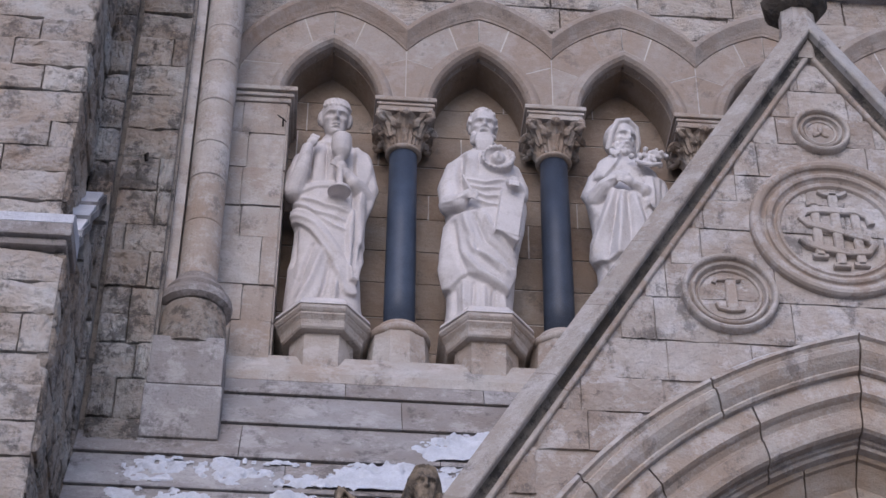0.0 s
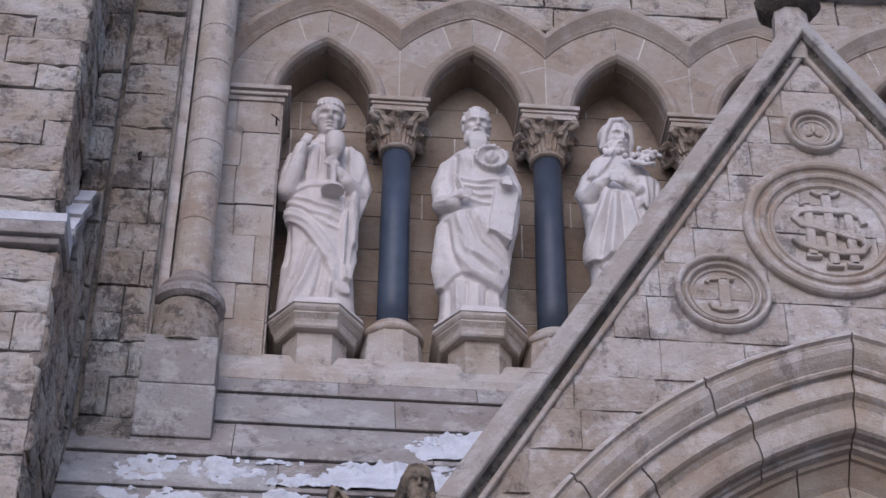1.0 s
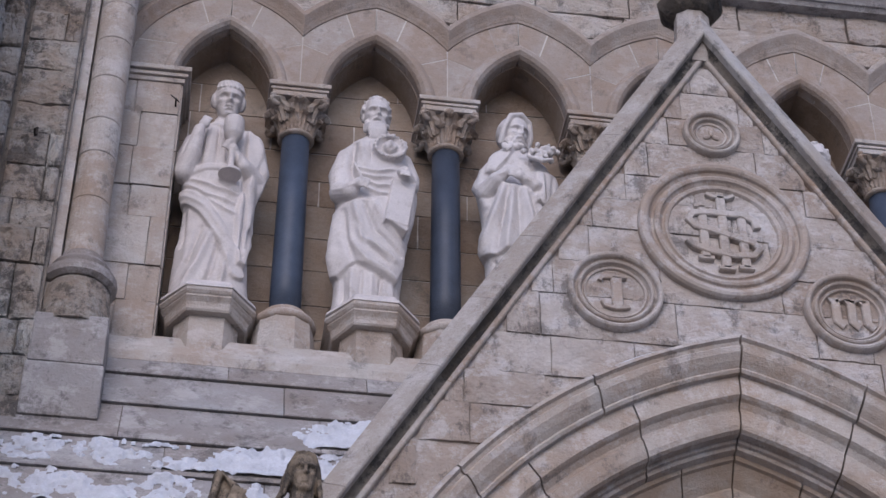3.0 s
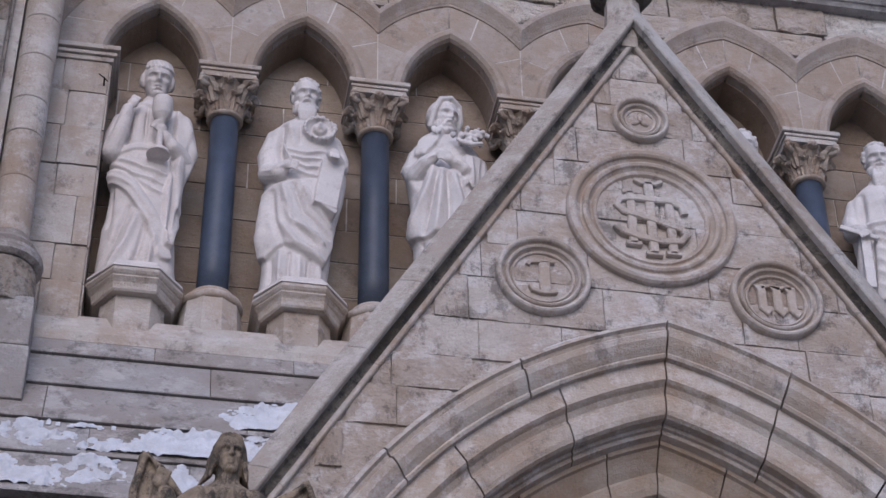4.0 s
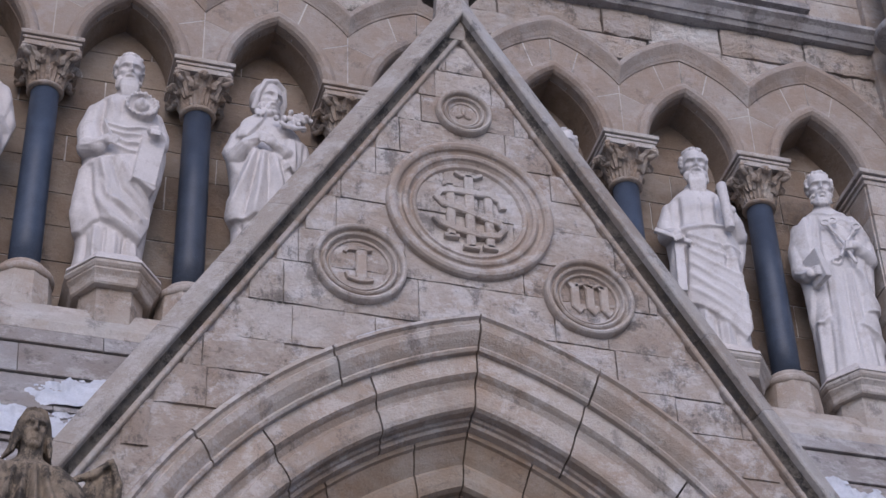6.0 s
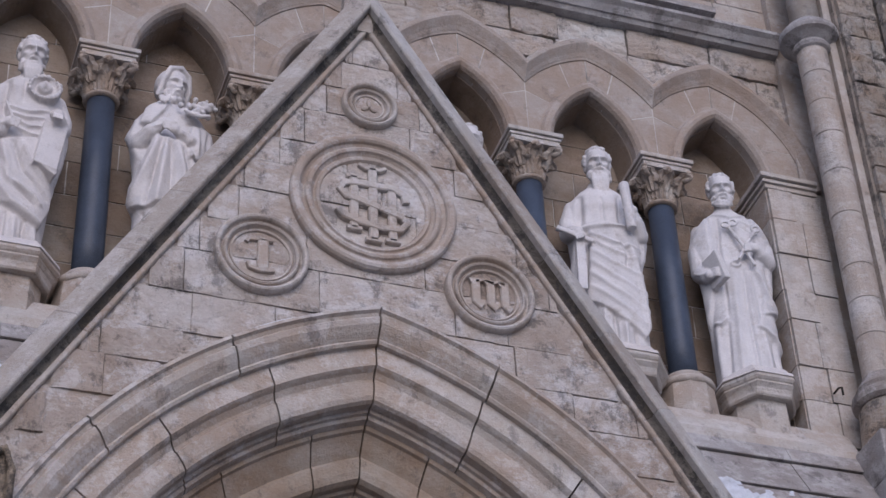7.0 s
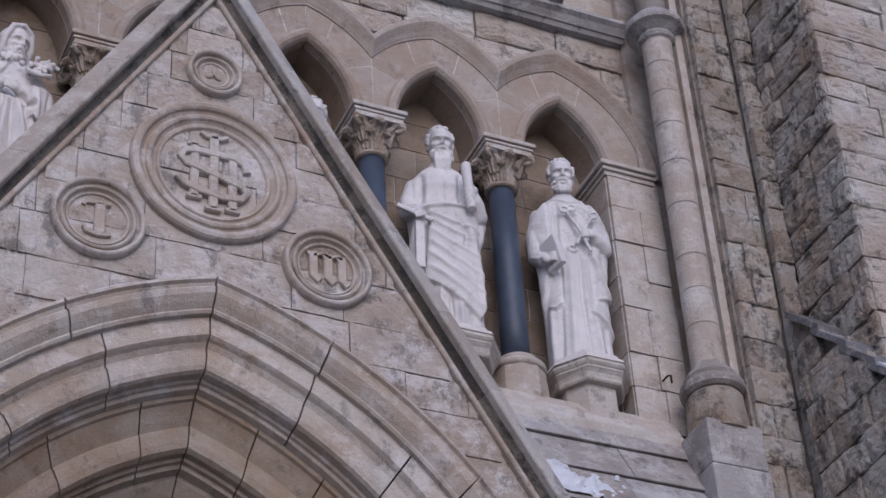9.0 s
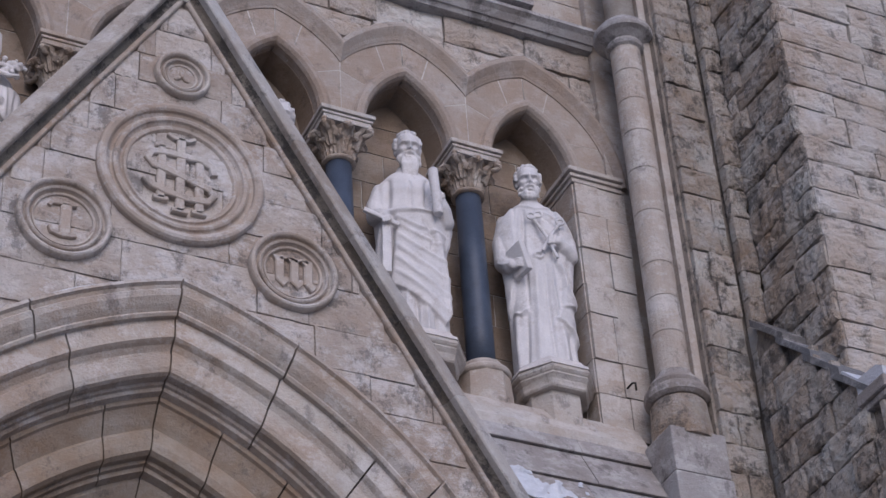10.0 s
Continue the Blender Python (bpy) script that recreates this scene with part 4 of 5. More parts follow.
class Figure:
    """A robed stone figure: a carved robe with limbs, hands and head, fused into one skin."""

    def __init__(self, rings, marks):
        self.bm = bmesh.new()
        self.rings = rings
        self.core = bmesh.new()
        carve(self.core, rings, marks)

    def limb(self, pts, radii):
        pts = [(p[0] * (0.88 if abs(p[0]) > 0.2 else 1.0), p[1], p[2]) for p in pts]
        radii = [r * 0.9 for r in radii]
        tube(self.bm, pts, radii, 14)
        for p, r in zip(pts, radii):
            ball(self.bm, p, r, seg=12)
        if radii[0] > 0.06:
            # cloth of the sleeve, drawn into ridges
            for q in range(4):
                path = []
                for i in range(9):
                    f = i / 8 * (len(pts) - 1)
                    j = min(int(f), len(pts) - 2)
                    p = Vector(pts[j]).lerp(Vector(pts[j + 1]), f - j)
                    r = radii[j] + (radii[j + 1] - radii[j]) * (f - j)
                    a = 2 * math.pi * q / 4 + 0.9 * math.sin(q * 2.1 + i * 0.35) + pts[0][2]
                    path.append(p + Vector((math.cos(a), math.sin(a) * 0.9, 0.25 * math.sin(a))) * r * 0.95)
                tube(self.bm, path, [0.006] + [0.013] * 7 + [0.006], 7)

    def hand(self, p, to, spread=0.022, n=4):
        p, to = Vector(p), Vector(to)
        d = (to - p).normalized()
        side = d.cross(Vector((0, 1, 0.2))).normalized()
        ball(self.bm, p + d * 0.02, (0.048, 0.036, 0.048), seg=12)
        for i in range(n):
            o = side * (i - (n - 1) / 2) * spread
            tube(self.bm, [p + o + d * 0.03, p + o * 1.1 + d * 0.075 + Vector((0, -0.012, 0)), p + o * 1.1 + d * 0.115 + Vector((0, 0.0, -0.01))], [0.0125, 0.0115, 0.009], 7)

    def head(self, c, yaw=0.0, pitch=15.0, size=1.0, beard=0.0, hair="curls", long_beard=0.0, seed=1):
        tmp = bmesh.new()
        k = size
        face = [("ridge", [(0, 0.05), (0, 0.02), (0, -0.02)], 0.024, 0.012), ("ridge", [(-0.008, -0.024), (0.008, -0.024)], 0.022, 0.016),
                ("ridge", [(-0.03, -0.071), (0.03, -0.071)], -0.016, 0.0065), ("ridge", [(-0.022, -0.060), (0.022, -0.060)], 0.010, 0.008), ("ridge", [(-0.018, -0.083), (0.018, -0.083)], 0.011, 0.008),
                ("ridge", [(-0.02, -0.1), (0.02, -0.1)], -0.008, 0.008), ("ridge", [(-0.012, -0.125), (0.012, -0.125)], 0.014, 0.022)]
        for s in (-1, 1):
            face += [("ridge", [(s * 0.026, 0.018), (s * 0.052, 0.017)], -0.024, 0.017), ("ridge", [(s * 0.03, 0.014), (s * 0.05, 0.013)], 0.015, 0.009),
                     ("ridge", [(s * 0.014, 0.044), (s * 0.045, 0.05), (s * 0.075, 0.04)], 0.009, 0.010), ("ridge", [(s * 0.05, -0.018), (s * 0.066, -0.012)], 0.009, 0.018),
                     ("ridge", [(s * 0.022, -0.03), (s * 0.04, -0.07)], -0.007, 0.008)]
            ball(tmp, (s * 0.098, 0.012, 0.0), (0.015, 0.026, 0.04), seg=10)
        skull = bmesh.new()
        carve(skull, [(-0.152, 0.02, 0.02, 0, -0.062), (-0.146, 0.042, 0.042, 0, -0.055), (-0.125, 0.06, 0.068, 0, -0.038), (-0.09, 0.074, 0.088, 0, -0.022), (-0.04, 0.085, 0.10, 0, -0.012), (0.02, 0.094, 0.11, 0, 0.0),
                    (0.07, 0.098, 0.114, 0, 0.006), (0.12, 0.086, 0.098, 0, 0.012), (0.155, 0.06, 0.066, 0, 0.016), (0.172, 0.02, 0.022, 0, 0.018)], face, 72, 80)
        rg = random.Random(seed)
        if hair == "short":
            ball(tmp, (0, 0.028, 0.055), (0.116, 0.118, 0.132))
            for i in range(9):
                u = radians(200 + 17.5 * i)
                tube(tmp, [(0.02 * math.cos(u), 0.02, 0.19), (0.085 * math.cos(u), 0.085 * math.sin(u) + 0.01, 0.155), (0.112 * math.cos(u + 0.2), 0.112 * math.sin(u + 0.2) + 0.012, 0.10)], [0.012, 0.018, 0.012], 7)
            for s in (-1, 1):
                ball(tmp, (s * 0.108, 0.02, 0.03), (0.024, 0.05, 0.06), seg=10)
        elif hair == "curls":
            ball(tmp, (0, 0.03, 0.05), (0.104, 0.108, 0.128))
            for i in range(170):
                u, v = rg.uniform(0, 2 * math.pi), rg.uniform(-0.25, 1.0)
                y = math.sin(u)
                if y < -0.35 and v < 0.66:
                    continue
                q = math.sqrt(max(0, 1 - v * v))
                ball(tmp, (0.110 * q * math.cos(u), 0.120 * q * math.sin(u) + 0.016, 0.045 + 0.137 * v), rg.uniform(0.012, 0.020), seg=8)
        elif hair == "hood":
            ball(tmp, (0, 0.035, 0.03), (0.128, 0.125, 0.155))
            tube(tmp, [(-0.12, -0.02, -0.12), (-0.122, -0.05, 0.02), (-0.085, -0.06, 0.135), (0, -0.07, 0.172), (0.085, -0.06, 0.135), (0.122, -0.05, 0.02), (0.12, -0.02, -0.12)], 0.025, 8)
        elif hair == "long":
            ball(tmp, (0, 0.035, 0.06), (0.108, 0.105, 0.125))
            for s in (-1, 1):
                for j in range(9):
                    wv = 0.014 * math.sin(j * 1.7)
                    y = -0.045 + 0.022 * j
                    tube(tmp, [(s * 0.006, y - 0.01, 0.172 - 0.0022 * j * j), (s * 0.062, y - 0.012, 0.148 - 0.0015 * j * j), (s * (0.098 + wv * 0.4), y + 0.012, 0.06), (s * (0.112 - wv), y + 0.02, -0.02), (s * (0.118 + wv), y + 0.01, -0.10), (s * (0.135 + 0.006 * j), y, -0.19)], [0.012, 0.018, 0.021, 0.023, 0.022, 0.010], 8)
        if beard:
            for i in range(46):
                a = rg.uniform(-1.25, 1.25)
                z = rg.uniform(-0.135, -0.055)
                if abs(a) < 0.32 and z > -0.095:
                    continue
                ball(tmp, (0.088 * math.sin(a), -0.03 - 0.08 * math.cos(a), z - 0.02 * math.cos(a)), rg.uniform(0.013, 0.022) * (1 + 0.3 * beard), seg=8)
            for s in (-1, 1):
                tube(tmp, [(s * 0.004, -0.124, -0.047), (s * 0.028, -0.118, -0.055), (s * 0.05, -0.10, -0.09)], [0.010, 0.012, 0.008], 7)
        if long_beard:
            for j in range(7):
                x = (j - 3) * 0.016
                tube(tmp, [(x, -0.10, -0.09), (x * 1.15, -0.125, -0.16), (x * 0.9 + 0.006 * math.sin(j * 2), -0.13, -0.16 - long_beard * 0.55), (x * 0.5, -0.12, -0.16 - long_beard * (1 - 0.05 * abs(j - 3)))], [0.020, 0.020, 0.017, 0.006], 8)
        tube(self.bm, [(c[0], c[1] + 0.035, c[2] - 0.26), (c[0], c[1] + 0.02, c[2] - 0.06)], [0.085, 0.070], 14)
        for piece in (tmp, skull):
            me = bpy.data.meshes.new("piece")
            piece.to_mesh(me)
            piece.free()
            me.transform(pose(*c, pitch, 0, yaw) @ Matrix.Scale(k, 4))
            self.core.from_mesh(me)
            bpy.data.meshes.remove(me)

    def slab(self, c, size, turn):
        bmesh.ops.create_cube(self.bm, size=1, matrix=pose(*c, *turn) @ Matrix.Diagonal((*size, 1)))

    def done(self, name, mat, label, category, group, m, voxel=0.0085):
        me = bpy.data.meshes.new(name)
        self.core.to_mesh(me)
        self.core.free()
        self.bm.from_mesh(me)
        self.bm.to_mesh(me)
        self.bm.free()
        me.materials.append(mat)
        ob = new(name, me)
        ob.matrix_basis = m
        md = ob.modifiers.new("fuse", "REMESH")
        md.mode, md.voxel_size, md.use_smooth_shade = "VOXEL", voxel, True
        sm = ob.modifiers.new("soften", "SMOOTH")
        sm.factor, sm.iterations = 0.2, 1
        return tagged(ob, label, category, group)


# rings: height, half width, half depth, middle x, middle y; the arms lie under the cloak
ROBE = [(0.0, 0.335, 0.23, 0.0, 0.02), (0.25, 0.315, 0.22, 0.0, 0.02), (0.6, 0.29, 0.205, 0.0, 0.01), (0.95, 0.275, 0.20, 0, 0), (1.18, 0.305, 0.20, 0, 0), (1.38, 0.335, 0.19, 0, 0), (1.58, 0.335, 0.18, 0, 0.01),
        (1.72, 0.31, 0.17, 0, 0.015), (1.82, 0.265, 0.155, 0, 0.02), (1.90, 0.18, 0.13, 0, 0.025), (1.96, 0.11, 0.10, 0, 0.03), (2.02, 0.08, 0.085, 0, 0.03)]


def shaped(*widths):
    """The robe with other half widths and middles: (height, factor, middle x)."""
    hs = [w[0] for w in widths]
    return [(z, rx * float(np.interp(z, hs, [w[1] for w in widths])), ry, float(np.interp(z, hs, [w[2] for w in widths])), cy) for z, rx, ry, _, cy in ROBE]


def place(x, turn=0.0, scale=1.0):
    return pose(x, 0.22, STATUE_Z, 0, 0, turn) @ Matrix.Scale(scale, 4)


GROUP = "white statues in the niches"

# young saint raising one hand, chalice in the other
f = Figure(shaped((0.0, 0.98, 0.0), (0.5, 0.95, 0.0), (1.3, 1.0, 0.01), (2.0, 1.0, 0.0)), [
    ("cloth", [(0.19, 1.86), (0.40, 1.62), (0.41, 1.18), (0.30, 0.77), (0.25, 0.28), (0.18, 0.30), (0.155, 0.88), (0.235, 1.24), (0.20, 1.5)], 0.045),
    ("ridge", [(0.27, 1.75), (0.34, 1.3), (0.26, 0.75)], 0.03, 0.03), ("ridge", [(0.21, 1.35), (0.22, 0.9), (0.21, 0.35)], -0.035, 0.014), ("ridge", [(0.31, 1.55), (0.29, 1.1), (0.24, 0.5)], -0.018, 0.014),
    ("ridge", [(-0.155, 1.85), (-0.165, 1.36)], -0.022, 0.010), ("ridge", [(-0.03, 1.83), (-0.04, 1.36)], -0.022, 0.010), ("ridge", [(0.06, 1.80), (0.05, 1.36)], -0.016, 0.010),
    ("ridge", [(-0.09, 1.84), (-0.1, 1.37)], 0.012, 0.03), ("band", [(-0.24, 1.27), (-0.1, 1.31), (0.16, 1.33)], 0.02, 0.032),
    ("ridge", [(-0.22, 1.75), (-0.235, 1.35)], -0.06, 0.035), ("ridge", [(-0.10, 1.88), (0.0, 1.83), (0.12, 1.88)], 0.016, 0.018),
    ("band", [(-0.36, 1.10), (-0.2, 0.98), (-0.08, 0.83), (0.09, 0.54), (0.20, 0.22)], 0.036, 0.058), ("ridge", [(-0.33, 1.10), (-0.08, 0.85), (0.10, 0.55)], 0.012, 0.016),
    ("ridge", [(-0.27, 1.16), (-0.09, 1.0), (0.13, 0.94)], 0.024, 0.018), ("ridge", [(-0.22, 1.19), (-0.02, 1.08), (0.15, 1.04)], 0.022, 0.016), ("ridge", [(-0.05, 0.95), (0.06, 0.86), (0.15, 0.84)], 0.018, 0.016),
    ("ridge", [(-0.11, 0.66), (-0.2, 0.30), (-0.34, 0.02)], -0.03, 0.020), ("ridge", [(-0.03, 0.60), (-0.11, 0.28), (-0.22, 0.02)], 0.03, 0.032), ("ridge", [(0.04, 0.48), (0.0, 0.2), (-0.06, 0.0)], -0.026, 0.018),
    ("ridge", [(-0.30, 0.95), (-0.30, 0.5), (-0.36, 0.02)], 0.03, 0.026), ("ridge", [(-0.25, 0.9), (-0.25, 0.5)], -0.022, 0.016), ("ridge", [(0.10, 0.36), (0.08, 0.0)], 0.025, 0.024)])
f.head((0.02, -0.03, 2.18), yaw=6, size=1.17, hair="short", seed=3)
f.limb([(-0.29, 0.0, 1.74), (-0.335, -0.05, 1.48), (-0.33, -0.10, 1.28)], [0.075, 0.09, 0.10])
f.limb([(-0.33, -0.12, 1.28), (-0.265, -0.20, 1.45), (-0.20, -0.23, 1.68)], [0.10, 0.08, 0.055])
f.hand((-0.17, -0.235, 1.73), (-0.12, -0.24, 1.86), 0.018)
f.limb([(0.33, -0.05, 1.30), (0.22, -0.19, 1.34), (0.12, -0.24, 1.42)], [0.11, 0.08, 0.05])
f.hand((0.11, -0.26, 1.46), (0.03, -0.29, 1.50))
lathe(f.bm, [(0.10, 1.17), (0.095, 1.20), (0.03, 1.25), (0.024, 1.50), (0.04, 1.55), (0.078, 1.61), (0.09, 1.70), (0.084, 1.79)], 20, centre=(0.085, -0.27))
f.done("statue", M_MARBLE, "white stone statue of a robed youth holding a chalice", "statue", GROUP, place(-3.87))

# bearded saint with a book held downward
f = Figure(shaped((0.0, 0.84, -0.04), (0.35, 0.86, -0.03), (0.45, 0.98, -0.03), (0.9, 1.02, -0.01), (1.4, 1.0, -0.01), (2.0, 1.0, 0.0)), [
    ("cloth", [(-0.33, 1.05), (-0.37, 0.42), (-0.27, 0.31), (-0.14, 0.43), (0.0, 0.34), (0.17, 0.25), (0.24, 0.5), (0.25, 0.9), (0.08, 1.15)], 0.04),
    ("ridge", [(-0.16, 1.05), (-0.09, 0.66), (0.14, 0.48)], 0.032, 0.026), ("ridge", [(-0.09, 1.05), (0.0, 0.77), (0.20, 0.57)], -0.03, 0.018), ("ridge", [(-0.02, 1.06), (0.06, 0.84), (0.20, 0.68)], 0.026, 0.022),
    ("ridge", [(-0.24, 1.0), (-0.22, 0.7), (-0.15, 0.44)], -0.03, 0.02), ("ridge", [(-0.29, 1.0), (-0.30, 0.6), (-0.32, 0.38)], 0.03, 0.025), ("ridge", [(-0.16, 0.62), (-0.05, 0.42), (0.14, 0.30)], 0.03, 0.03), ("ridge", [(-0.14, 0.85), (-0.05, 0.6), (0.10, 0.44)], -0.02, 0.016),
    ("ridge", [(-0.17, 1.48), (0.0, 1.43), (0.16, 1.50)], 0.024, 0.016), ("ridge", [(-0.15, 1.40), (0.0, 1.36), (0.12, 1.40)], 0.024, 0.016), ("ridge", [(-0.12, 1.33), (0.02, 1.27), (0.12, 1.30)], 0.024, 0.016), ("ridge", [(-0.08, 1.24), (0.04, 1.18), (0.11, 1.20)], 0.022, 0.016),
    ("ridge", [(-0.19, 1.80), (-0.22, 1.5), (-0.17, 1.3)], -0.05, 0.03), ("ridge", [(-0.13, 1.82), (-0.10, 1.55)], 0.02, 0.03), ("ridge", [(-0.05, 1.82), (-0.04, 1.56)], -0.018, 0.012),
    ("ridge", [(-0.24, 0.30), (-0.25, 0.0)], -0.028, 0.016), ("ridge", [(-0.17, 0.36), (-0.17, 0.0)], 0.026, 0.022), ("ridge", [(-0.10, 0.34), (-0.11, 0.0)], -0.028, 0.014), ("ridge", [(-0.02, 0.30), (-0.02, 0.0)], 0.022, 0.022), ("ridge", [(0.06, 0.28), (0.06, 0.0)], -0.028, 0.014), ("ridge", [(0.14, 0.24), (0.15, 0.0)], 0.022, 0.022),
    ("ridge", [(0.30, 1.3), (0.28, 1.0), (0.27, 0.7)], 0.03, 0.024)])
f.head((0.0, -0.03, 2.19), yaw=3, size=1.15, beard=0.5, hair="curls", long_beard=0.12, seed=5)
f.limb([(-0.29, 0.0, 1.74), (-0.345, -0.04, 1.48), (-0.325, -0.08, 1.24)], [0.075, 0.09, 0.10])
f.limb([(-0.325, -0.10, 1.24), (-0.25, -0.20, 1.18), (-0.18, -0.25, 1.22)], [0.11, 0.085, 0.05])
f.hand((-0.17, -0.265, 1.23), (-0.08, -0.30, 1.20))
tube(f.bm, [(-0.20, -0.30, 1.42), (-0.13, -0.30, 1.25)], [0.010, 0.014], 8)
f.limb([(0.29, 0.0, 1.74), (0.345, -0.04, 1.50), (0.33, -0.12, 1.36)], [0.075, 0.09, 0.09])
f.limb([(0.33, -0.12, 1.36), (0.29, -0.20, 1.39), (0.24, -0.24, 1.41)], [0.085, 0.065, 0.05])
f.hand((0.24, -0.255, 1.42), (0.23, -0.31, 1.33))
f.limb([(0.335, -0.08, 1.30), (0.325, -0.09, 1.0), (0.28, -0.08, 0.72)], [0.07, 0.055, 0.02])
f.slab((0.20, -0.225, 1.08), (0.20, 0.06, 0.56), (-8, 9, 10))
f.slab((0.165, -0.235, 0.81), (0.21, 0.11, 0.05), (-8, 30, 10))
carve(f.core, [(1.585, 0.04, 0.05, 0.11, -0.15), (1.62, 0.10, 0.085, 0.11, -0.15), (1.71, 0.145, 0.09, 0.11, -0.15), (1.80, 0.125, 0.085, 0.11, -0.15), (1.86, 0.04, 0.05, 0.11, -0.15)], [
    ("ridge", [(0.11 + 0.085 * math.cos(q), 1.72 + 0.085 * math.sin(q)) for q in [k * math.pi / 8 for k in range(17)]], -0.04, 0.022), ("ridge", [(0.11, 1.76), (0.11, 1.70)], 0.02, 0.012),
    ("ridge", [(0.075, 1.745), (0.085, 1.745)], -0.018, 0.012), ("ridge", [(0.135, 1.745), (0.145, 1.745)], -0.018, 0.012), ("ridge", [(0.09, 1.68), (0.13, 1.68)], -0.014, 0.008)], 60, 50)
rg = random.Random(2)
for q in range(18):
    a = 2 * math.pi * q / 18
    ball(f.bm, (0.11 + 0.128 * math.cos(a), -0.215, 1.72 + 0.118 * math.sin(a)), rg.uniform(0.014, 0.026), seg=8)
f.done("statue", M_MARBLE, "white stone statue of a bearded robed saint holding a book", "statue", GROUP, place(-2.57))

# hooded saint holding flowers to the breast
f = Figure(shaped((0.0, 0.82, -0.02), (0.66, 0.84, -0.02), (0.78, 1.0, -0.02), (1.2, 0.95, 0.0), (1.5, 0.98, 0.01), (2.0, 1.0, 0.0)), [
    ("cloth", [(-0.14, 1.44), (-0.31, 0.85), (-0.29, 0.72), (-0.18, 0.66), (-0.04, 0.71), (0.10, 0.74), (0.24, 0.82), (0.24, 1.1), (0.1, 1.4)], 0.05),
    ("ridge", [(-0.10, 1.40), (-0.18, 1.05), (-0.26, 0.76)], 0.034, 0.028), ("ridge", [(-0.07, 1.38), (-0.12, 1.05), (-0.17, 0.7)], -0.03, 0.018), ("ridge", [(-0.04, 1.38), (-0.06, 1.0), (-0.09, 0.7)], 0.034, 0.028), ("ridge", [(0.0, 1.36), (0.01, 1.0), (0.0, 0.74)], -0.028, 0.018), ("ridge", [(0.05, 1.34), (0.09, 1.05), (0.1, 0.78)], 0.03, 0.028), ("ridge", [(0.10, 1.3), (0.17, 1.0)], -0.026, 0.018),
    ("cloth", [(0.15, 1.62), (0.38, 1.66), (0.38, 1.27), (0.26, 1.24), (0.13, 1.22)], 0.045), ("ridge", [(0.20, 1.58), (0.20, 1.28)], 0.022, 0.016), ("ridge", [(0.29, 1.6), (0.28, 1.3)], -0.018, 0.014),
    ("cloth", [(-0.13, 1.98), (-0.22, 1.82), (-0.26, 1.62), (-0.17, 1.60), (-0.06, 1.78), (0.0, 1.95)], 0.035), ("ridge", [(-0.28, 1.7), (-0.31, 1.45), (-0.26, 1.25)], 0.03, 0.03), ("ridge", [(-0.22, 1.6), (-0.22, 1.35)], -0.045, 0.028),
    ("ridge", [(-0.20, 0.62), (-0.2, 0.0)], -0.03, 0.016), ("ridge", [(-0.12, 0.62), (-0.12, 0.0)], 0.028, 0.022), ("ridge", [(-0.03, 0.66), (-0.03, 0.0)], -0.03, 0.016), ("ridge", [(0.07, 0.66), (0.08, 0.0)], 0.028, 0.022)])
f.head((0.0, -0.03, 2.14), yaw=28, size=1.12, beard=0.3, hair="hood", seed=7)
f.limb([(-0.28, 0.0, 1.70), (-0.33, -0.04, 1.50), (-0.29, -0.10, 1.40)], [0.075, 0.09, 0.10])
f.limb([(-0.29, -0.11, 1.40), (-0.18, -0.22, 1.46), (-0.10, -0.26, 1.52)], [0.10, 0.075, 0.05])
f.hand((-0.09, -0.275, 1.54), (0.0, -0.30, 1.50))
f.limb([(0.30, -0.06, 1.40), (0.14, -0.21, 1.42), (0.04, -0.26, 1.46)], [0.09, 0.07, 0.045])
f.hand((0.03, -0.275, 1.47), (-0.07, -0.30, 1.50))
for q in range(5):
    ball(f.bm, (-0.11 + 0.018 * q, -0.17, 1.90 + 0.014 * math.sin(q * 2.2)), (0.016, 0.018, 0.04), (0, -12 + 6 * q, 0), seg=8)
tube(f.bm, [(0.09, -0.22, 1.76), (0.14, -0.25, 1.70), (0.22, -0.26, 1.67), (0.31, -0.24, 1.71)], [0.016, 0.022, 0.022, 0.014], 8)
rg = random.Random(12)
for q in range(44):
    ball(f.bm, (0.21 + rg.gauss(0, 0.06), -0.20 + rg.uniform(-0.05, 0.04), 1.80 + rg.gauss(0, 0.045)), rg.uniform(0.014, 0.03), seg=8)
tube(f.bm, [(0.28, -0.22, 1.80), (0.36, -0.20, 1.86)], [0.026, 0.008])
f.done("statue", M_MARBLE, "white stone statue of a hooded saint holding flowers, stained hands", "statue", GROUP, place(-1.36, -4))

# saint mostly behind the gable, head and shoulder showing
f = Figure(ROBE, [("ridge", [(0.02 * q, 1.3), (0.05 * q, 0.6), (0.055 * q, 0.0)], 0.026 if q % 2 else -0.024, 0.024) for q in range(-4, 5)] + [("ridge", [(0.2, 1.8), (0.22, 1.3)], -0.04, 0.03), ("ridge", [(-0.2, 1.8), (-0.22, 1.3)], -0.04, 0.03)])
f.head((0.0, -0.03, 2.18), yaw=-8, size=1.13, beard=0.4, hair="curls", seed=11)
for q in (-1, 1):
    f.limb([(q * 0.31, -0.06, 1.34), (q * 0.2, -0.2, 1.36), (q * 0.1, -0.25, 1.42)], [0.10, 0.08, 0.05])
    f.hand((q * 0.09, -0.265, 1.43), (q * 0.02, -0.29, 1.48))
f.done("statue", M_MARBLE, "white stone statue mostly hidden behind the gable coping", "statue", GROUP, place(1.36, -8))

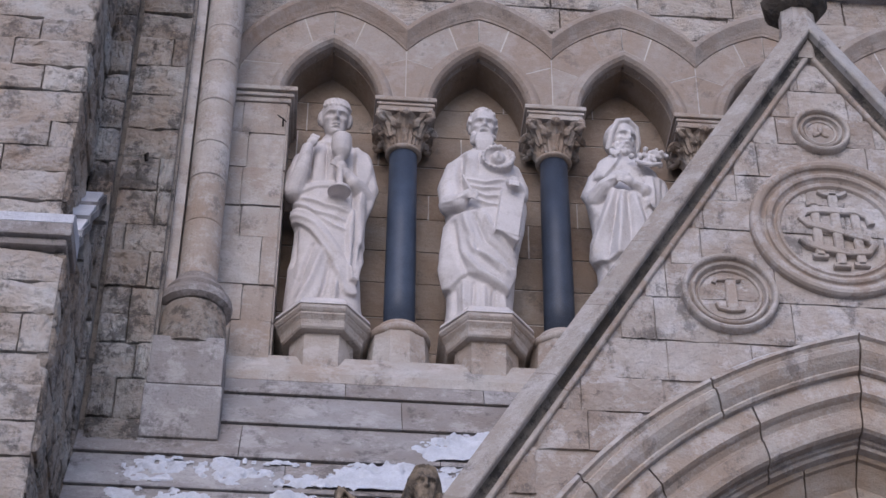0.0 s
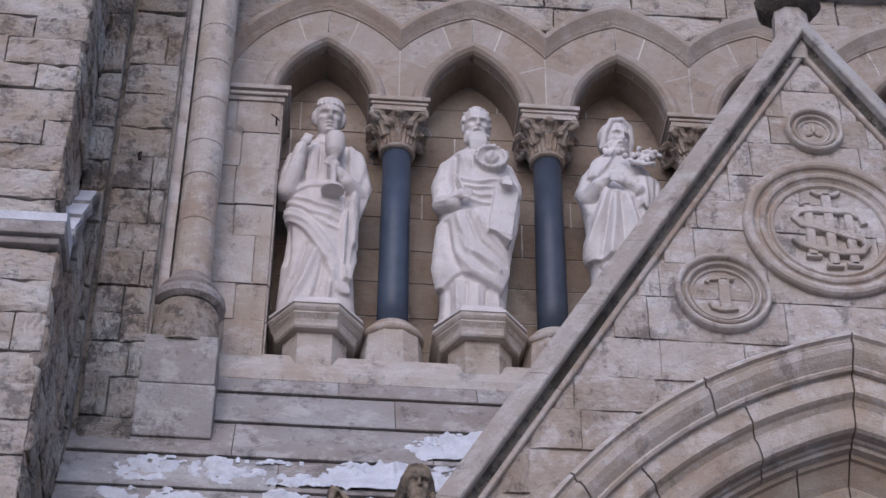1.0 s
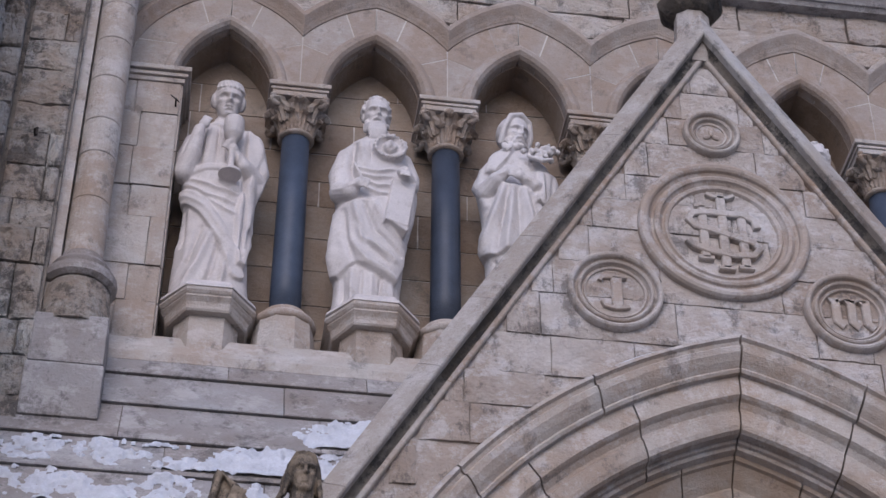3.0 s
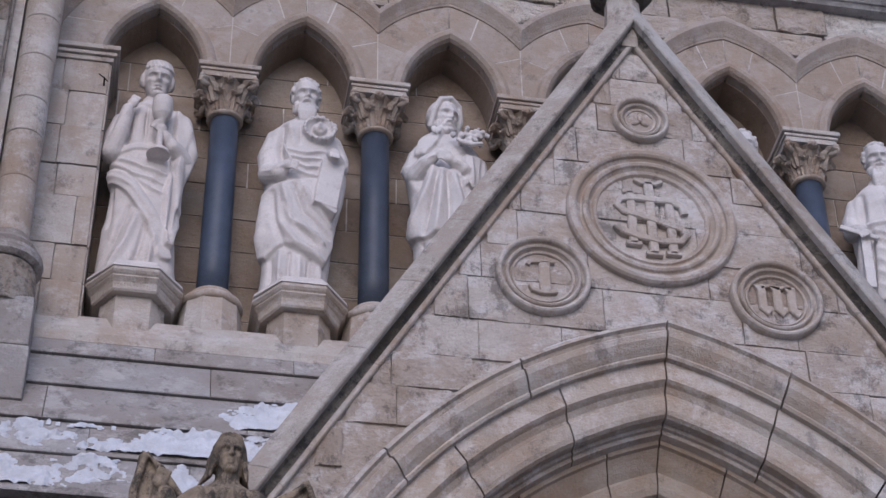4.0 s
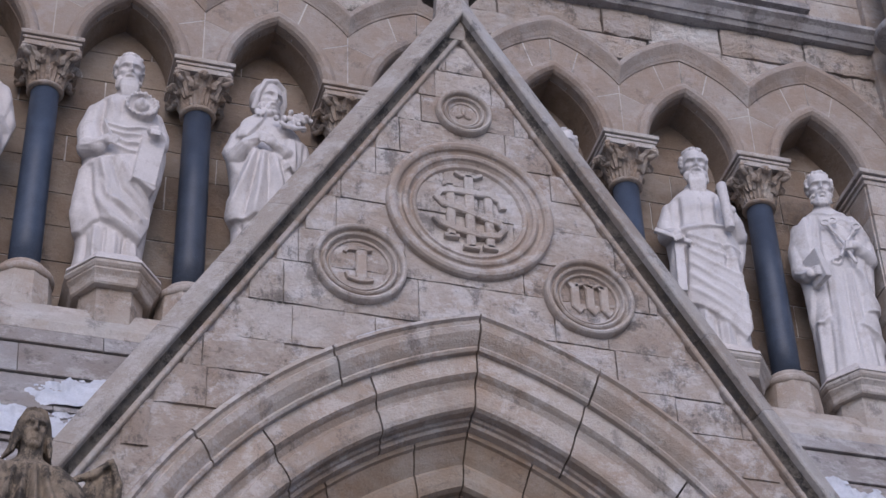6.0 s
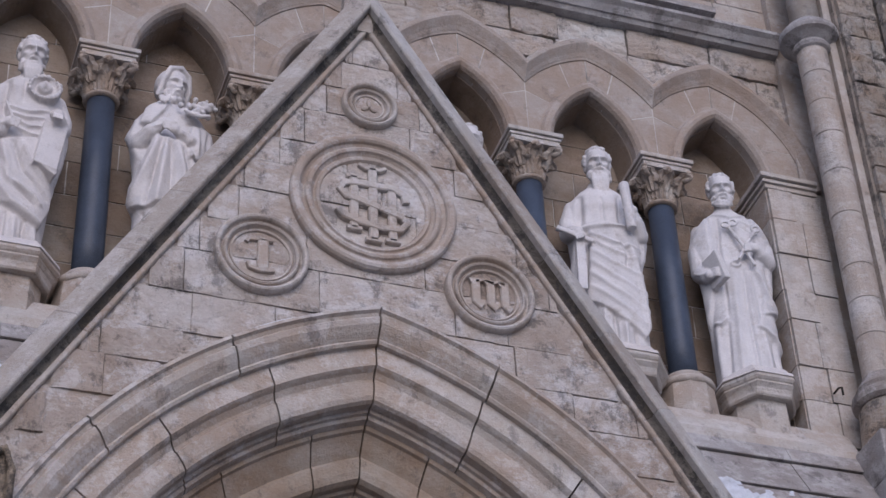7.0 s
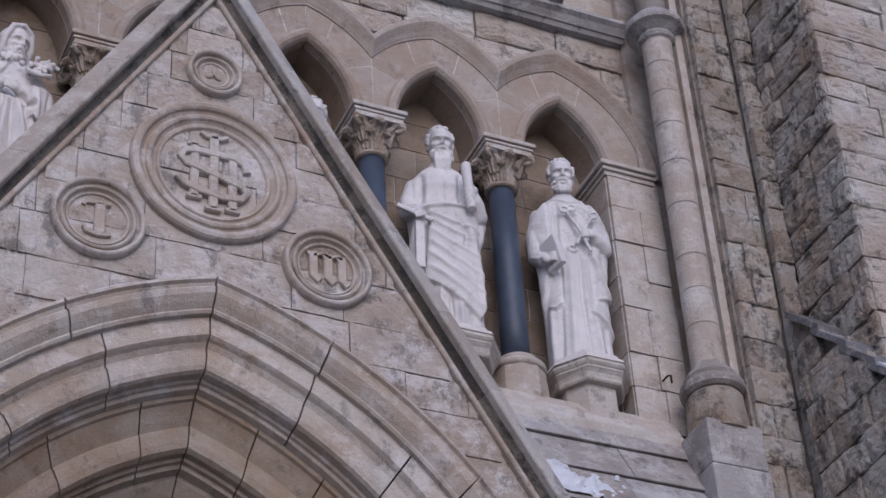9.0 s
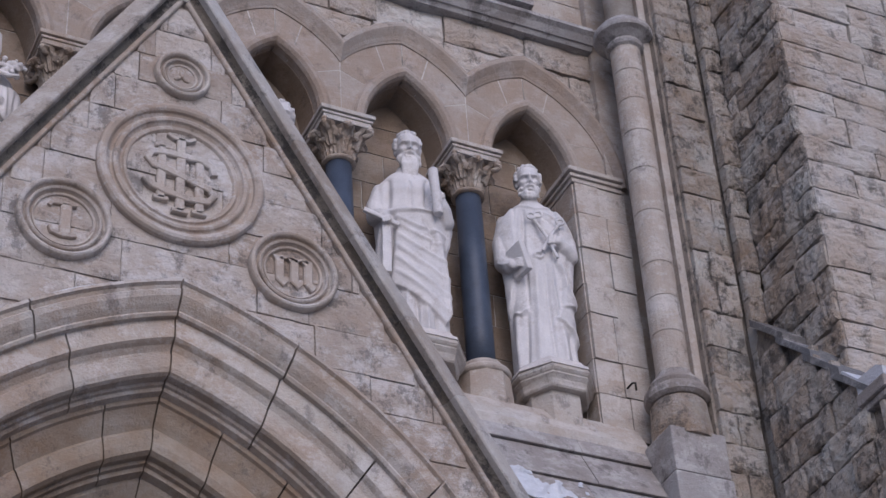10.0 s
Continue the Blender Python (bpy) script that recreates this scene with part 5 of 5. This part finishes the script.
# long-bearded saint with scroll and sword
f = Figure(shaped((0.0, 0.86, 0.03), (0.5, 0.92, 0.02), (1.0, 1.0, 0.0), (1.4, 0.92, 0.0), (2.0, 1.0, 0.0)), [
    ("cloth", [(-0.33, 1.36), (-0.36, 0.72), (-0.27, 0.62), (-0.1, 0.5), (0.1, 0.30), (0.24, 0.15), (0.31, 0.4), (0.33, 1.0), (0.30, 1.36), (0.0, 1.40)], 0.04),
    ("band", [(-0.30, 1.36), (-0.05, 1.39), (0.25, 1.38)], 0.022, 0.035), ("ridge", [(-0.28, 1.33), (0.0, 1.35), (0.25, 1.35)], 0.014, 0.012),
    ("ridge", [(-0.12, 1.28), (0.05, 1.16), (0.26, 1.14)], 0.018, 0.018), ("ridge", [(-0.12, 1.20), (0.05, 1.06), (0.28, 0.98)], 0.014, 0.018), ("ridge", [(-0.13, 1.10), (0.04, 0.93), (0.28, 0.80)], 0.014, 0.018), ("ridge", [(-0.14, 0.98), (0.02, 0.80), (0.27, 0.62)], 0.014, 0.02), ("ridge", [(-0.15, 0.86), (0.0, 0.68), (0.26, 0.45)], 0.014, 0.02), ("ridge", [(-0.16, 0.72), (0.0, 0.55), (0.24, 0.30)], 0.014, 0.02),
    ("ridge", [(0.10, 1.24), (0.17, 1.08), (0.15, 0.92)], -0.03, 0.018), ("ridge", [(0.20, 1.1), (0.24, 0.7), (0.26, 0.2)], 0.026, 0.02),
    ("ridge", [(-0.16, 1.3), (-0.18, 1.0), (-0.21, 0.66)], -0.035, 0.018), ("ridge", [(-0.23, 1.3), (-0.25, 1.0), (-0.27, 0.68)], 0.03, 0.024),
    ("ridge", [(-0.19, 1.78), (-0.21, 1.45)], -0.04, 0.03), ("ridge", [(0.17, 1.78), (0.15, 1.45)], -0.035, 0.026), ("ridge", [(0.0, 1.75), (0.0, 1.45)], -0.016, 0.014), ("ridge", [(-0.16, 1.66), (0.14, 1.66)], 0.018, 0.05),
    ("ridge", [(-0.22, 0.58), (-0.23, 0.0)], 0.03, 0.022), ("ridge", [(-0.15, 0.52), (-0.16, 0.0)], -0.03, 0.016), ("ridge", [(-0.08, 0.46), (-0.08, 0.0)], 0.03, 0.022), ("ridge", [(0.0, 0.4), (0.0, 0.0)], -0.03, 0.016), ("ridge", [(0.08, 0.32), (0.08, 0.0)], 0.03, 0.022), ("ridge", [(0.16, 0.22), (0.17, 0.0)], -0.03, 0.016)])
f.head((0.02, -0.03, 2.20), yaw=2, size=1.15, beard=0.6, hair="curls", long_beard=0.24, seed=13)
f.limb([(-0.29, 0.0, 1.74), (-0.35, -0.04, 1.52), (-0.36, -0.09, 1.36)], [0.075, 0.085, 0.09])
f.limb([(-0.36, -0.11, 1.35), (-0.33, -0.20, 1.31), (-0.28, -0.25, 1.28)], [0.095, 0.07, 0.05])
f.hand((-0.27, -0.26, 1.27), (-0.24, -0.30, 1.18))
f.slab((-0.25, -0.26, 0.92), (0.085, 0.035, 0.62), (-4, 3, 10))
f.slab((-0.29, -0.28, 1.22), (0.34, 0.04, 0.045), (0, 20, 10))
f.limb([(0.29, 0.0, 1.74), (0.35, -0.04, 1.50), (0.345, -0.09, 1.32)], [0.075, 0.09, 0.10])
f.limb([(0.345, -0.11, 1.32), (0.31, -0.20, 1.40), (0.27, -0.24, 1.48)], [0.10, 0.075, 0.05])
f.hand((0.27, -0.255, 1.50), (0.19, -0.29, 1.53))
tube(f.bm, [(0.20, -0.27, 1.80), (0.21, -0.29, 1.54), (0.225, -0.28, 1.28)], [0.048, 0.045, 0.045], 14)
f.limb([(0.35, -0.05, 1.3), (0.34, -0.05, 1.1), (0.30, -0.05, 0.95)], [0.08, 0.06, 0.03])
f.done("statue", M_MARBLE, "white stone statue of a long-bearded saint holding scroll and sword", "statue", GROUP, place(2.60, -17))

# short-bearded saint with two keys and a book
f = Figure(shaped((0.0, 0.88, 0.01), (0.5, 0.96, 0.0), (1.0, 1.06, 0.0), (1.4, 0.98, 0.0), (2.0, 1.0, 0.0)), [
    ("cloth", [(-0.18, 1.86), (-0.36, 1.6), (-0.38, 1.0), (-0.37, 0.3), (-0.32, 0.05), (-0.29, 0.2), (-0.28, 0.6), (-0.22, 0.95), (-0.20, 1.4)], 0.04),
    ("ridge", [(-0.16, 1.82), (-0.19, 1.45), (-0.20, 1.1)], 0.022, 0.014), ("ridge", [(-0.10, 1.80), (-0.13, 1.4), (-0.14, 0.62)], -0.026, 0.012), ("ridge", [(-0.15, 0.64), (-0.20, 0.58), (-0.25, 0.62)], 0.024, 0.014),
    ("cloth", [(0.20, 1.86), (0.37, 1.6), (0.37, 1.1), (0.33, 0.62), (0.28, 0.70), (0.16, 0.68), (0.19, 1.0), (0.13, 1.14), (0.19, 1.4)], 0.035),
    ("cloth", [(0.16, 0.68), (0.29, 0.70), (0.35, 0.3), (0.22, 0.42), (0.10, 0.52)], 0.02),
    ("ridge", [(0.10, 0.53), (0.22, 0.43), (0.34, 0.27)], 0.024, 0.014), ("ridge", [(0.16, 0.67), (0.28, 0.71)], 0.022, 0.012), ("ridge", [(0.17, 1.12), (0.20, 0.9), (0.30, 0.72)], 0.022, 0.016), ("ridge", [(0.24, 1.2), (0.27, 0.9)], -0.024, 0.016),
    ("ridge", [(0.10, 1.12), (0.10, 0.8), (0.12, 0.55)], 0.024, 0.016), ("ridge", [(0.05, 1.15), (0.04, 0.7), (0.06, 0.0)], -0.022, 0.014), ("ridge", [(-0.04, 1.2), (-0.06, 0.6), (-0.09, 0.0)], 0.02, 0.03),
    ("ridge", [(-0.16, 0.58), (-0.2, 0.0)], -0.022, 0.018), ("ridge", [(-0.24, 0.6), (-0.25, 0.0)], 0.024, 0.022), ("ridge", [(0.14, 0.45), (0.16, 0.0)], 0.026, 0.026), ("ridge", [(0.22, 0.38), (0.24, 0.0)], -0.024, 0.018),
    ("ridge", [(-0.12, 1.88), (0.02, 1.81), (0.16, 1.87)], 0.018, 0.016), ("ridge", [(0.06, 1.78), (0.22, 1.70), (0.33, 1.5)], 0.018, 0.02), ("ridge", [(0.08, 1.70), (0.2, 1.6)], -0.016, 0.014)])
f.head((0.0, -0.03, 2.19), yaw=-4, size=1.12, beard=0.25, hair="curls", seed=17)
f.limb([(-0.30, 0.0, 1.74), (-0.35, -0.04, 1.46), (-0.355, -0.08, 1.20)], [0.075, 0.09, 0.10])
f.limb([(-0.355, -0.10, 1.18), (-0.33, -0.18, 1.10), (-0.29, -0.24, 1.07)], [0.09, 0.075, 0.055])
f.hand((-0.29, -0.26, 1.05), (-0.22, -0.31, 1.05))
f.slab((-0.21, -0.26, 1.11), (0.06, 0.20, 0.32), (-6, -10, 30))
f.limb([(0.30, 0.0, 1.74), (0.35, -0.04, 1.48), (0.33, -0.09, 1.30)], [0.075, 0.09, 0.10])
f.limb([(0.33, -0.11, 1.28), (0.26, -0.20, 1.31), (0.19, -0.25, 1.34)], [0.10, 0.075, 0.05])
f.hand((0.18, -0.265, 1.35), (0.08, -0.29, 1.35))
for x0, z0, x1, z1 in ((-0.02, 1.64, 0.15, 1.16), (0.20, 1.58, 0.02, 1.24)):
    tube(f.bm, [(x0, -0.20, z0), ((x0 + x1) / 2, -0.26, (z0 + z1) / 2), (x1, -0.25, z1)], 0.017)
for x0, z0 in ((-0.05, 1.67), (0.22, 1.61), (-0.01, 1.22), (0.02, 1.69)):
    tube(f.bm, [(x0 + 0.038 * math.cos(q), -0.215, z0 + 0.033 * math.sin(q)) for q in [k * math.pi / 5 for k in range(11)]], 0.013)
f.done("statue", M_MARBLE, "white stone statue of a bearded saint holding keys and a book", "statue", GROUP, place(3.87, -17))

# ---------------- angel on the gable's foot ----------------
f = Figure([(0.0, 0.30, 0.22, 0, 0), (0.6, 0.27, 0.2, 0, 0), (1.05, 0.30, 0.19, 0, 0), (1.28, 0.34, 0.18, 0, 0), (1.42, 0.31, 0.16, 0, 0), (1.52, 0.22, 0.14, 0, 0.01), (1.6, 0.10, 0.09, 0, 0.02), (1.64, 0.07, 0.07, 0, 0.02)], [
    ("ridge", [(0.03 * q, 1.5), (0.05 * q, 1.1), (0.05 * q, 0.1)], 0.028 if q % 2 else -0.026, 0.02) for q in range(-4, 5)] + [("cloth", [(-0.14, 1.62), (-0.40, 1.4), (-0.4, 0.4), (-0.16, 0.4), (-0.12, 1.2)], 0.035), ("cloth", [(0.14, 1.62), (0.40, 1.4), (0.4, 0.4), (0.18, 0.4), (0.13, 1.2)], 0.035)])
f.head((0.0, -0.05, 1.78), yaw=6, pitch=8, size=0.86, hair="long", seed=4)
for q, up in ((-1, 0.0), (1, -0.12)):
    # raised wing with a pointed tip and layered feathers
    wing = prism([(q * 0.20, 1.0), (q * 0.22, 1.56), (q * 0.33, 1.66 + up), (q * 0.41, 1.80 + up), (q * 0.48, 1.90 + up), (q * 0.54, 1.86 + up), (q * 0.56, 1.6), (q * 0.57, 0.6), (q * 0.4, 0.5)], 0.12, 0.20)
    me = bpy.data.meshes.new("wing")
    wing.to_mesh(me)
    wing.free()
    f.bm.from_mesh(me)
    bpy.data.meshes.remove(me)
    tube(f.bm, [(q * 0.26, 0.12, 1.58), (q * 0.40, 0.10, 1.76 + up), (q * 0.50, 0.10, 1.86 + up), (q * 0.55, 0.11, 1.6), (q * 0.55, 0.12, 0.7)], [0.02, 0.03, 0.032, 0.03, 0.02], 8)
    for k in range(4):
        tube(f.bm, [(q * (0.30 + 0.05 * k), 0.12, 1.56 + 0.06 * k + up), (q * (0.33 + 0.05 * k), 0.105, 1.2), (q * (0.34 + 0.05 * k), 0.12, 0.7)], [0.014, 0.022, 0.014], 8)
f.limb([(-0.30, 0.0, 1.36), (-0.36, -0.06, 1.14), (-0.39, -0.14, 1.22), (-0.41, -0.18, 1.40)], [0.085, 0.09, 0.085, 0.06])
f.hand((-0.41, -0.19, 1.46), (-0.38, -0.22, 1.55))
f.limb([(0.30, 0.0, 1.36), (0.34, -0.06, 1.12), (0.15, -0.22, 1.05)], [0.085, 0.09, 0.06])
f.done("angel_statue", M_ANGEL, "blackened stone angel statue with folded wings beside the portal gable", "statue", "", pose(-3.15, -1.62, 7.02, 0, 0, 0) @ Matrix.Scale(1.05, 4))
ped = thing("statue_pier", "plain limestone pier carrying the blackened angel", "pier", at=(-3.17, -1.55, 0))
part("shaft_block", box(-0.36, 0.36, -0.36, 0.45, 0, 6.83, 0.02), M_SMOOTH, ped)
part("cap", box(-0.42, 0.42, -0.42, 0.45, 6.83, 7.03, 0.03), M_SMOOTH, ped)

# ---------------- snow lying on the slopes ----------------


def snow_field(x0, x1, y0, z0, y1, z1, cover, seed, thick=0.04, kind_label="patchy old snow on the sloping stone courses"):
    """Snow on a slope, ragged where the noise falls below the cover."""
    bm = bmesh.new()
    nx, ny = max(8, int((x1 - x0) / 0.016)), 28
    slope = Vector((0, y1 - y0, z1 - z0))
    nrm = Vector((0, -slope.z, slope.y)).normalized()
    if nrm.y > 0:
        nrm = -nrm
    vs = {}

    def hgt(i, j):
        u, v = x0 + (x1 - x0) * i / nx, j / ny
        q = noise.noise((u * 1.6 + seed * 5.1, v * 1.0 + seed, 0.3)) * 0.8 + 0.6 * noise.noise((u * 5.0, v * 2.6, seed * 2.2)) + 0.55 * noise.noise((u * 13, v * 5, seed)) + 0.4 * noise.noise((u * 30, v * 11, seed * 3.1))
        edge = min(1.0, 5 * min(i / nx, 1 - i / nx))
        return (q + cover(u, v)) * edge - (1 - edge) * 0.6
    for j in range(ny + 1):
        for i in range(nx + 1):
            h = hgt(i, j)
            lift = thick * min(max(h * 2.2, -0.5), 1.0) * (0.8 + 0.5 * noise.noise((i * 0.16, j * 0.22, seed)))
            p = Vector((x0 + (x1 - x0) * i / nx, y0, z0)) + slope * (j / ny) + nrm * (lift + 0.004)
            vs[i, j] = (bm.verts.new(p), h)
    for j in range(ny):
        for i in range(nx):
            q = [vs[i, j], vs[i + 1, j], vs[i + 1, j + 1], vs[i, j + 1]]
            if max(h for _, h in q) > -0.12:
                bm.faces.new([v for v, _ in q])
    loose = [v for v in bm.verts if not v.link_faces]
    bmesh.ops.delete(bm, geom=loose, context="VERTS")
    return tagged(part("snow", bm, M_SNOW, smooth=True), kind_label, "snow", "snow patches", "stuff")


def lean(x_peak, width, amount, base):
    return lambda u, v: base + amount * math.exp(-((u - x_peak) / width) ** 2)


snow_field(-3.3, -1.9, -0.60, 9.83, -0.385, 10.25, lambda u, v: -0.45 + 1.1 * math.exp(-((u + 2.5) / 0.5) ** 2) - 0.25 * v, 1)
snow_field(-5.5, -2.3, -0.80, 9.42, -0.635, 9.77, lambda u, v: 0.2 + 0.6 * math.exp(-((u + 2.9) / 0.7) ** 2) - 0.7 * v, 2)
snow_field(-5.5, -2.5, -1.03, 8.96, -0.835, 9.36, lambda u, v: 0.12 - 0.4 * v, 3)
snow_field(2.2, 4.4, -0.80, 9.42, -0.635, 9.77, lambda u, v: 0.15 - 0.5 * v, 4)
snow_field(2.1, 4.1, -0.60, 9.83, -0.385, 10.25, lambda u, v: 0.95 * math.exp(-((u - 3.0) / 0.5) ** 2) - 0.25 - 0.35 * v, 5)

# snow dabs along the gable's coping and on the portal hood
rg = random.Random(9)
bm = bmesh.new()
for q in (0.9, 1.0, 1.12, 1.5, 1.62, 1.9, 2.2, 2.3, 2.9, 3.3):
    p = apex - along * q + perp * 0.25
    ball(bm, (-p.x, GABLE_Y + rg.uniform(0.1, 0.3), p.z), (rg.uniform(0.03, 0.06), 0.14, rg.uniform(0.04, 0.09)), (0, 59, 0), 10)
tagged(part("snow", bm, M_SNOW, smooth=True), "lumps of old snow clinging to the gable coping", "snow", "snow patches", "stuff")
bm = bmesh.new()
rows = []
for i in range(13):
    x, z = portal_pt(3.995, math.acos(CX / 3.995) * (0.74 + 0.018 * i))
    w = 0.04 * math.sin(math.pi * (i + 0.3) / 12.6)
    rows.append([(-x, GABLE_Y - 0.12, z - 0.01), (-x, GABLE_Y - 0.10, z + w), (-x, GABLE_Y, z + w * 1.5), (-x, GABLE_Y, z - 0.02)])
sweep(bm, rows)
tagged(part("snow", bm, M_SNOW, smooth=True), "thin snow line on top of the portal hood", "snow", "snow patches", "stuff")

# ---------------- small ironwork ----------------


def hook(at, label):
    bm = bmesh.new()
    tube(bm, [(0, 0.08, 0), (0, -0.08, 0.0), (0.02, -0.10, -0.005), (0.02, -0.10, -0.08)], 0.010, 8)
    ob = part("iron_hook", bm, M_IRON_AND_SHADE, m=pose(*at))
    return tagged(ob, label, "hook", "iron hooks")


def pin(at, turn):
    bm = bmesh.new()
    tube(bm, [(0, 0.05, 0), (0, -0.03, 0), (0, -0.07, 0.01)], [0.008, 0.008, 0.004], 6)
    tube(bm, [(-0.05, -0.06, 0.05), (0.0, -0.05, 0.015), (0.03, -0.04, -0.01)], [0.004, 0.007, 0.004], 6)
    return tagged(part("iron_pin", bm, M_IRON_AND_SHADE, m=pose(*at, 0, turn, 0)), "small black iron pin driven into the stone", "pin", "iron pins")


for px, py, pz, tr in ((-4.29, 0.0, 13.62, 0), (-2.30, 0.40, 11.75, 30), (-3.52, 0.40, 11.72, 10), (3.55, 0.40, 11.70, 20), (-1.0, 0.40, 11.8, 0)):
    pin((px, py, pz), tr)
hook((-5.33, PIER_Y - 0.02, 12.62), "short bent black iron hook in the stained pier")
hook((4.55, -0.0, 11.60), "short bent black iron hook in the pilaster")
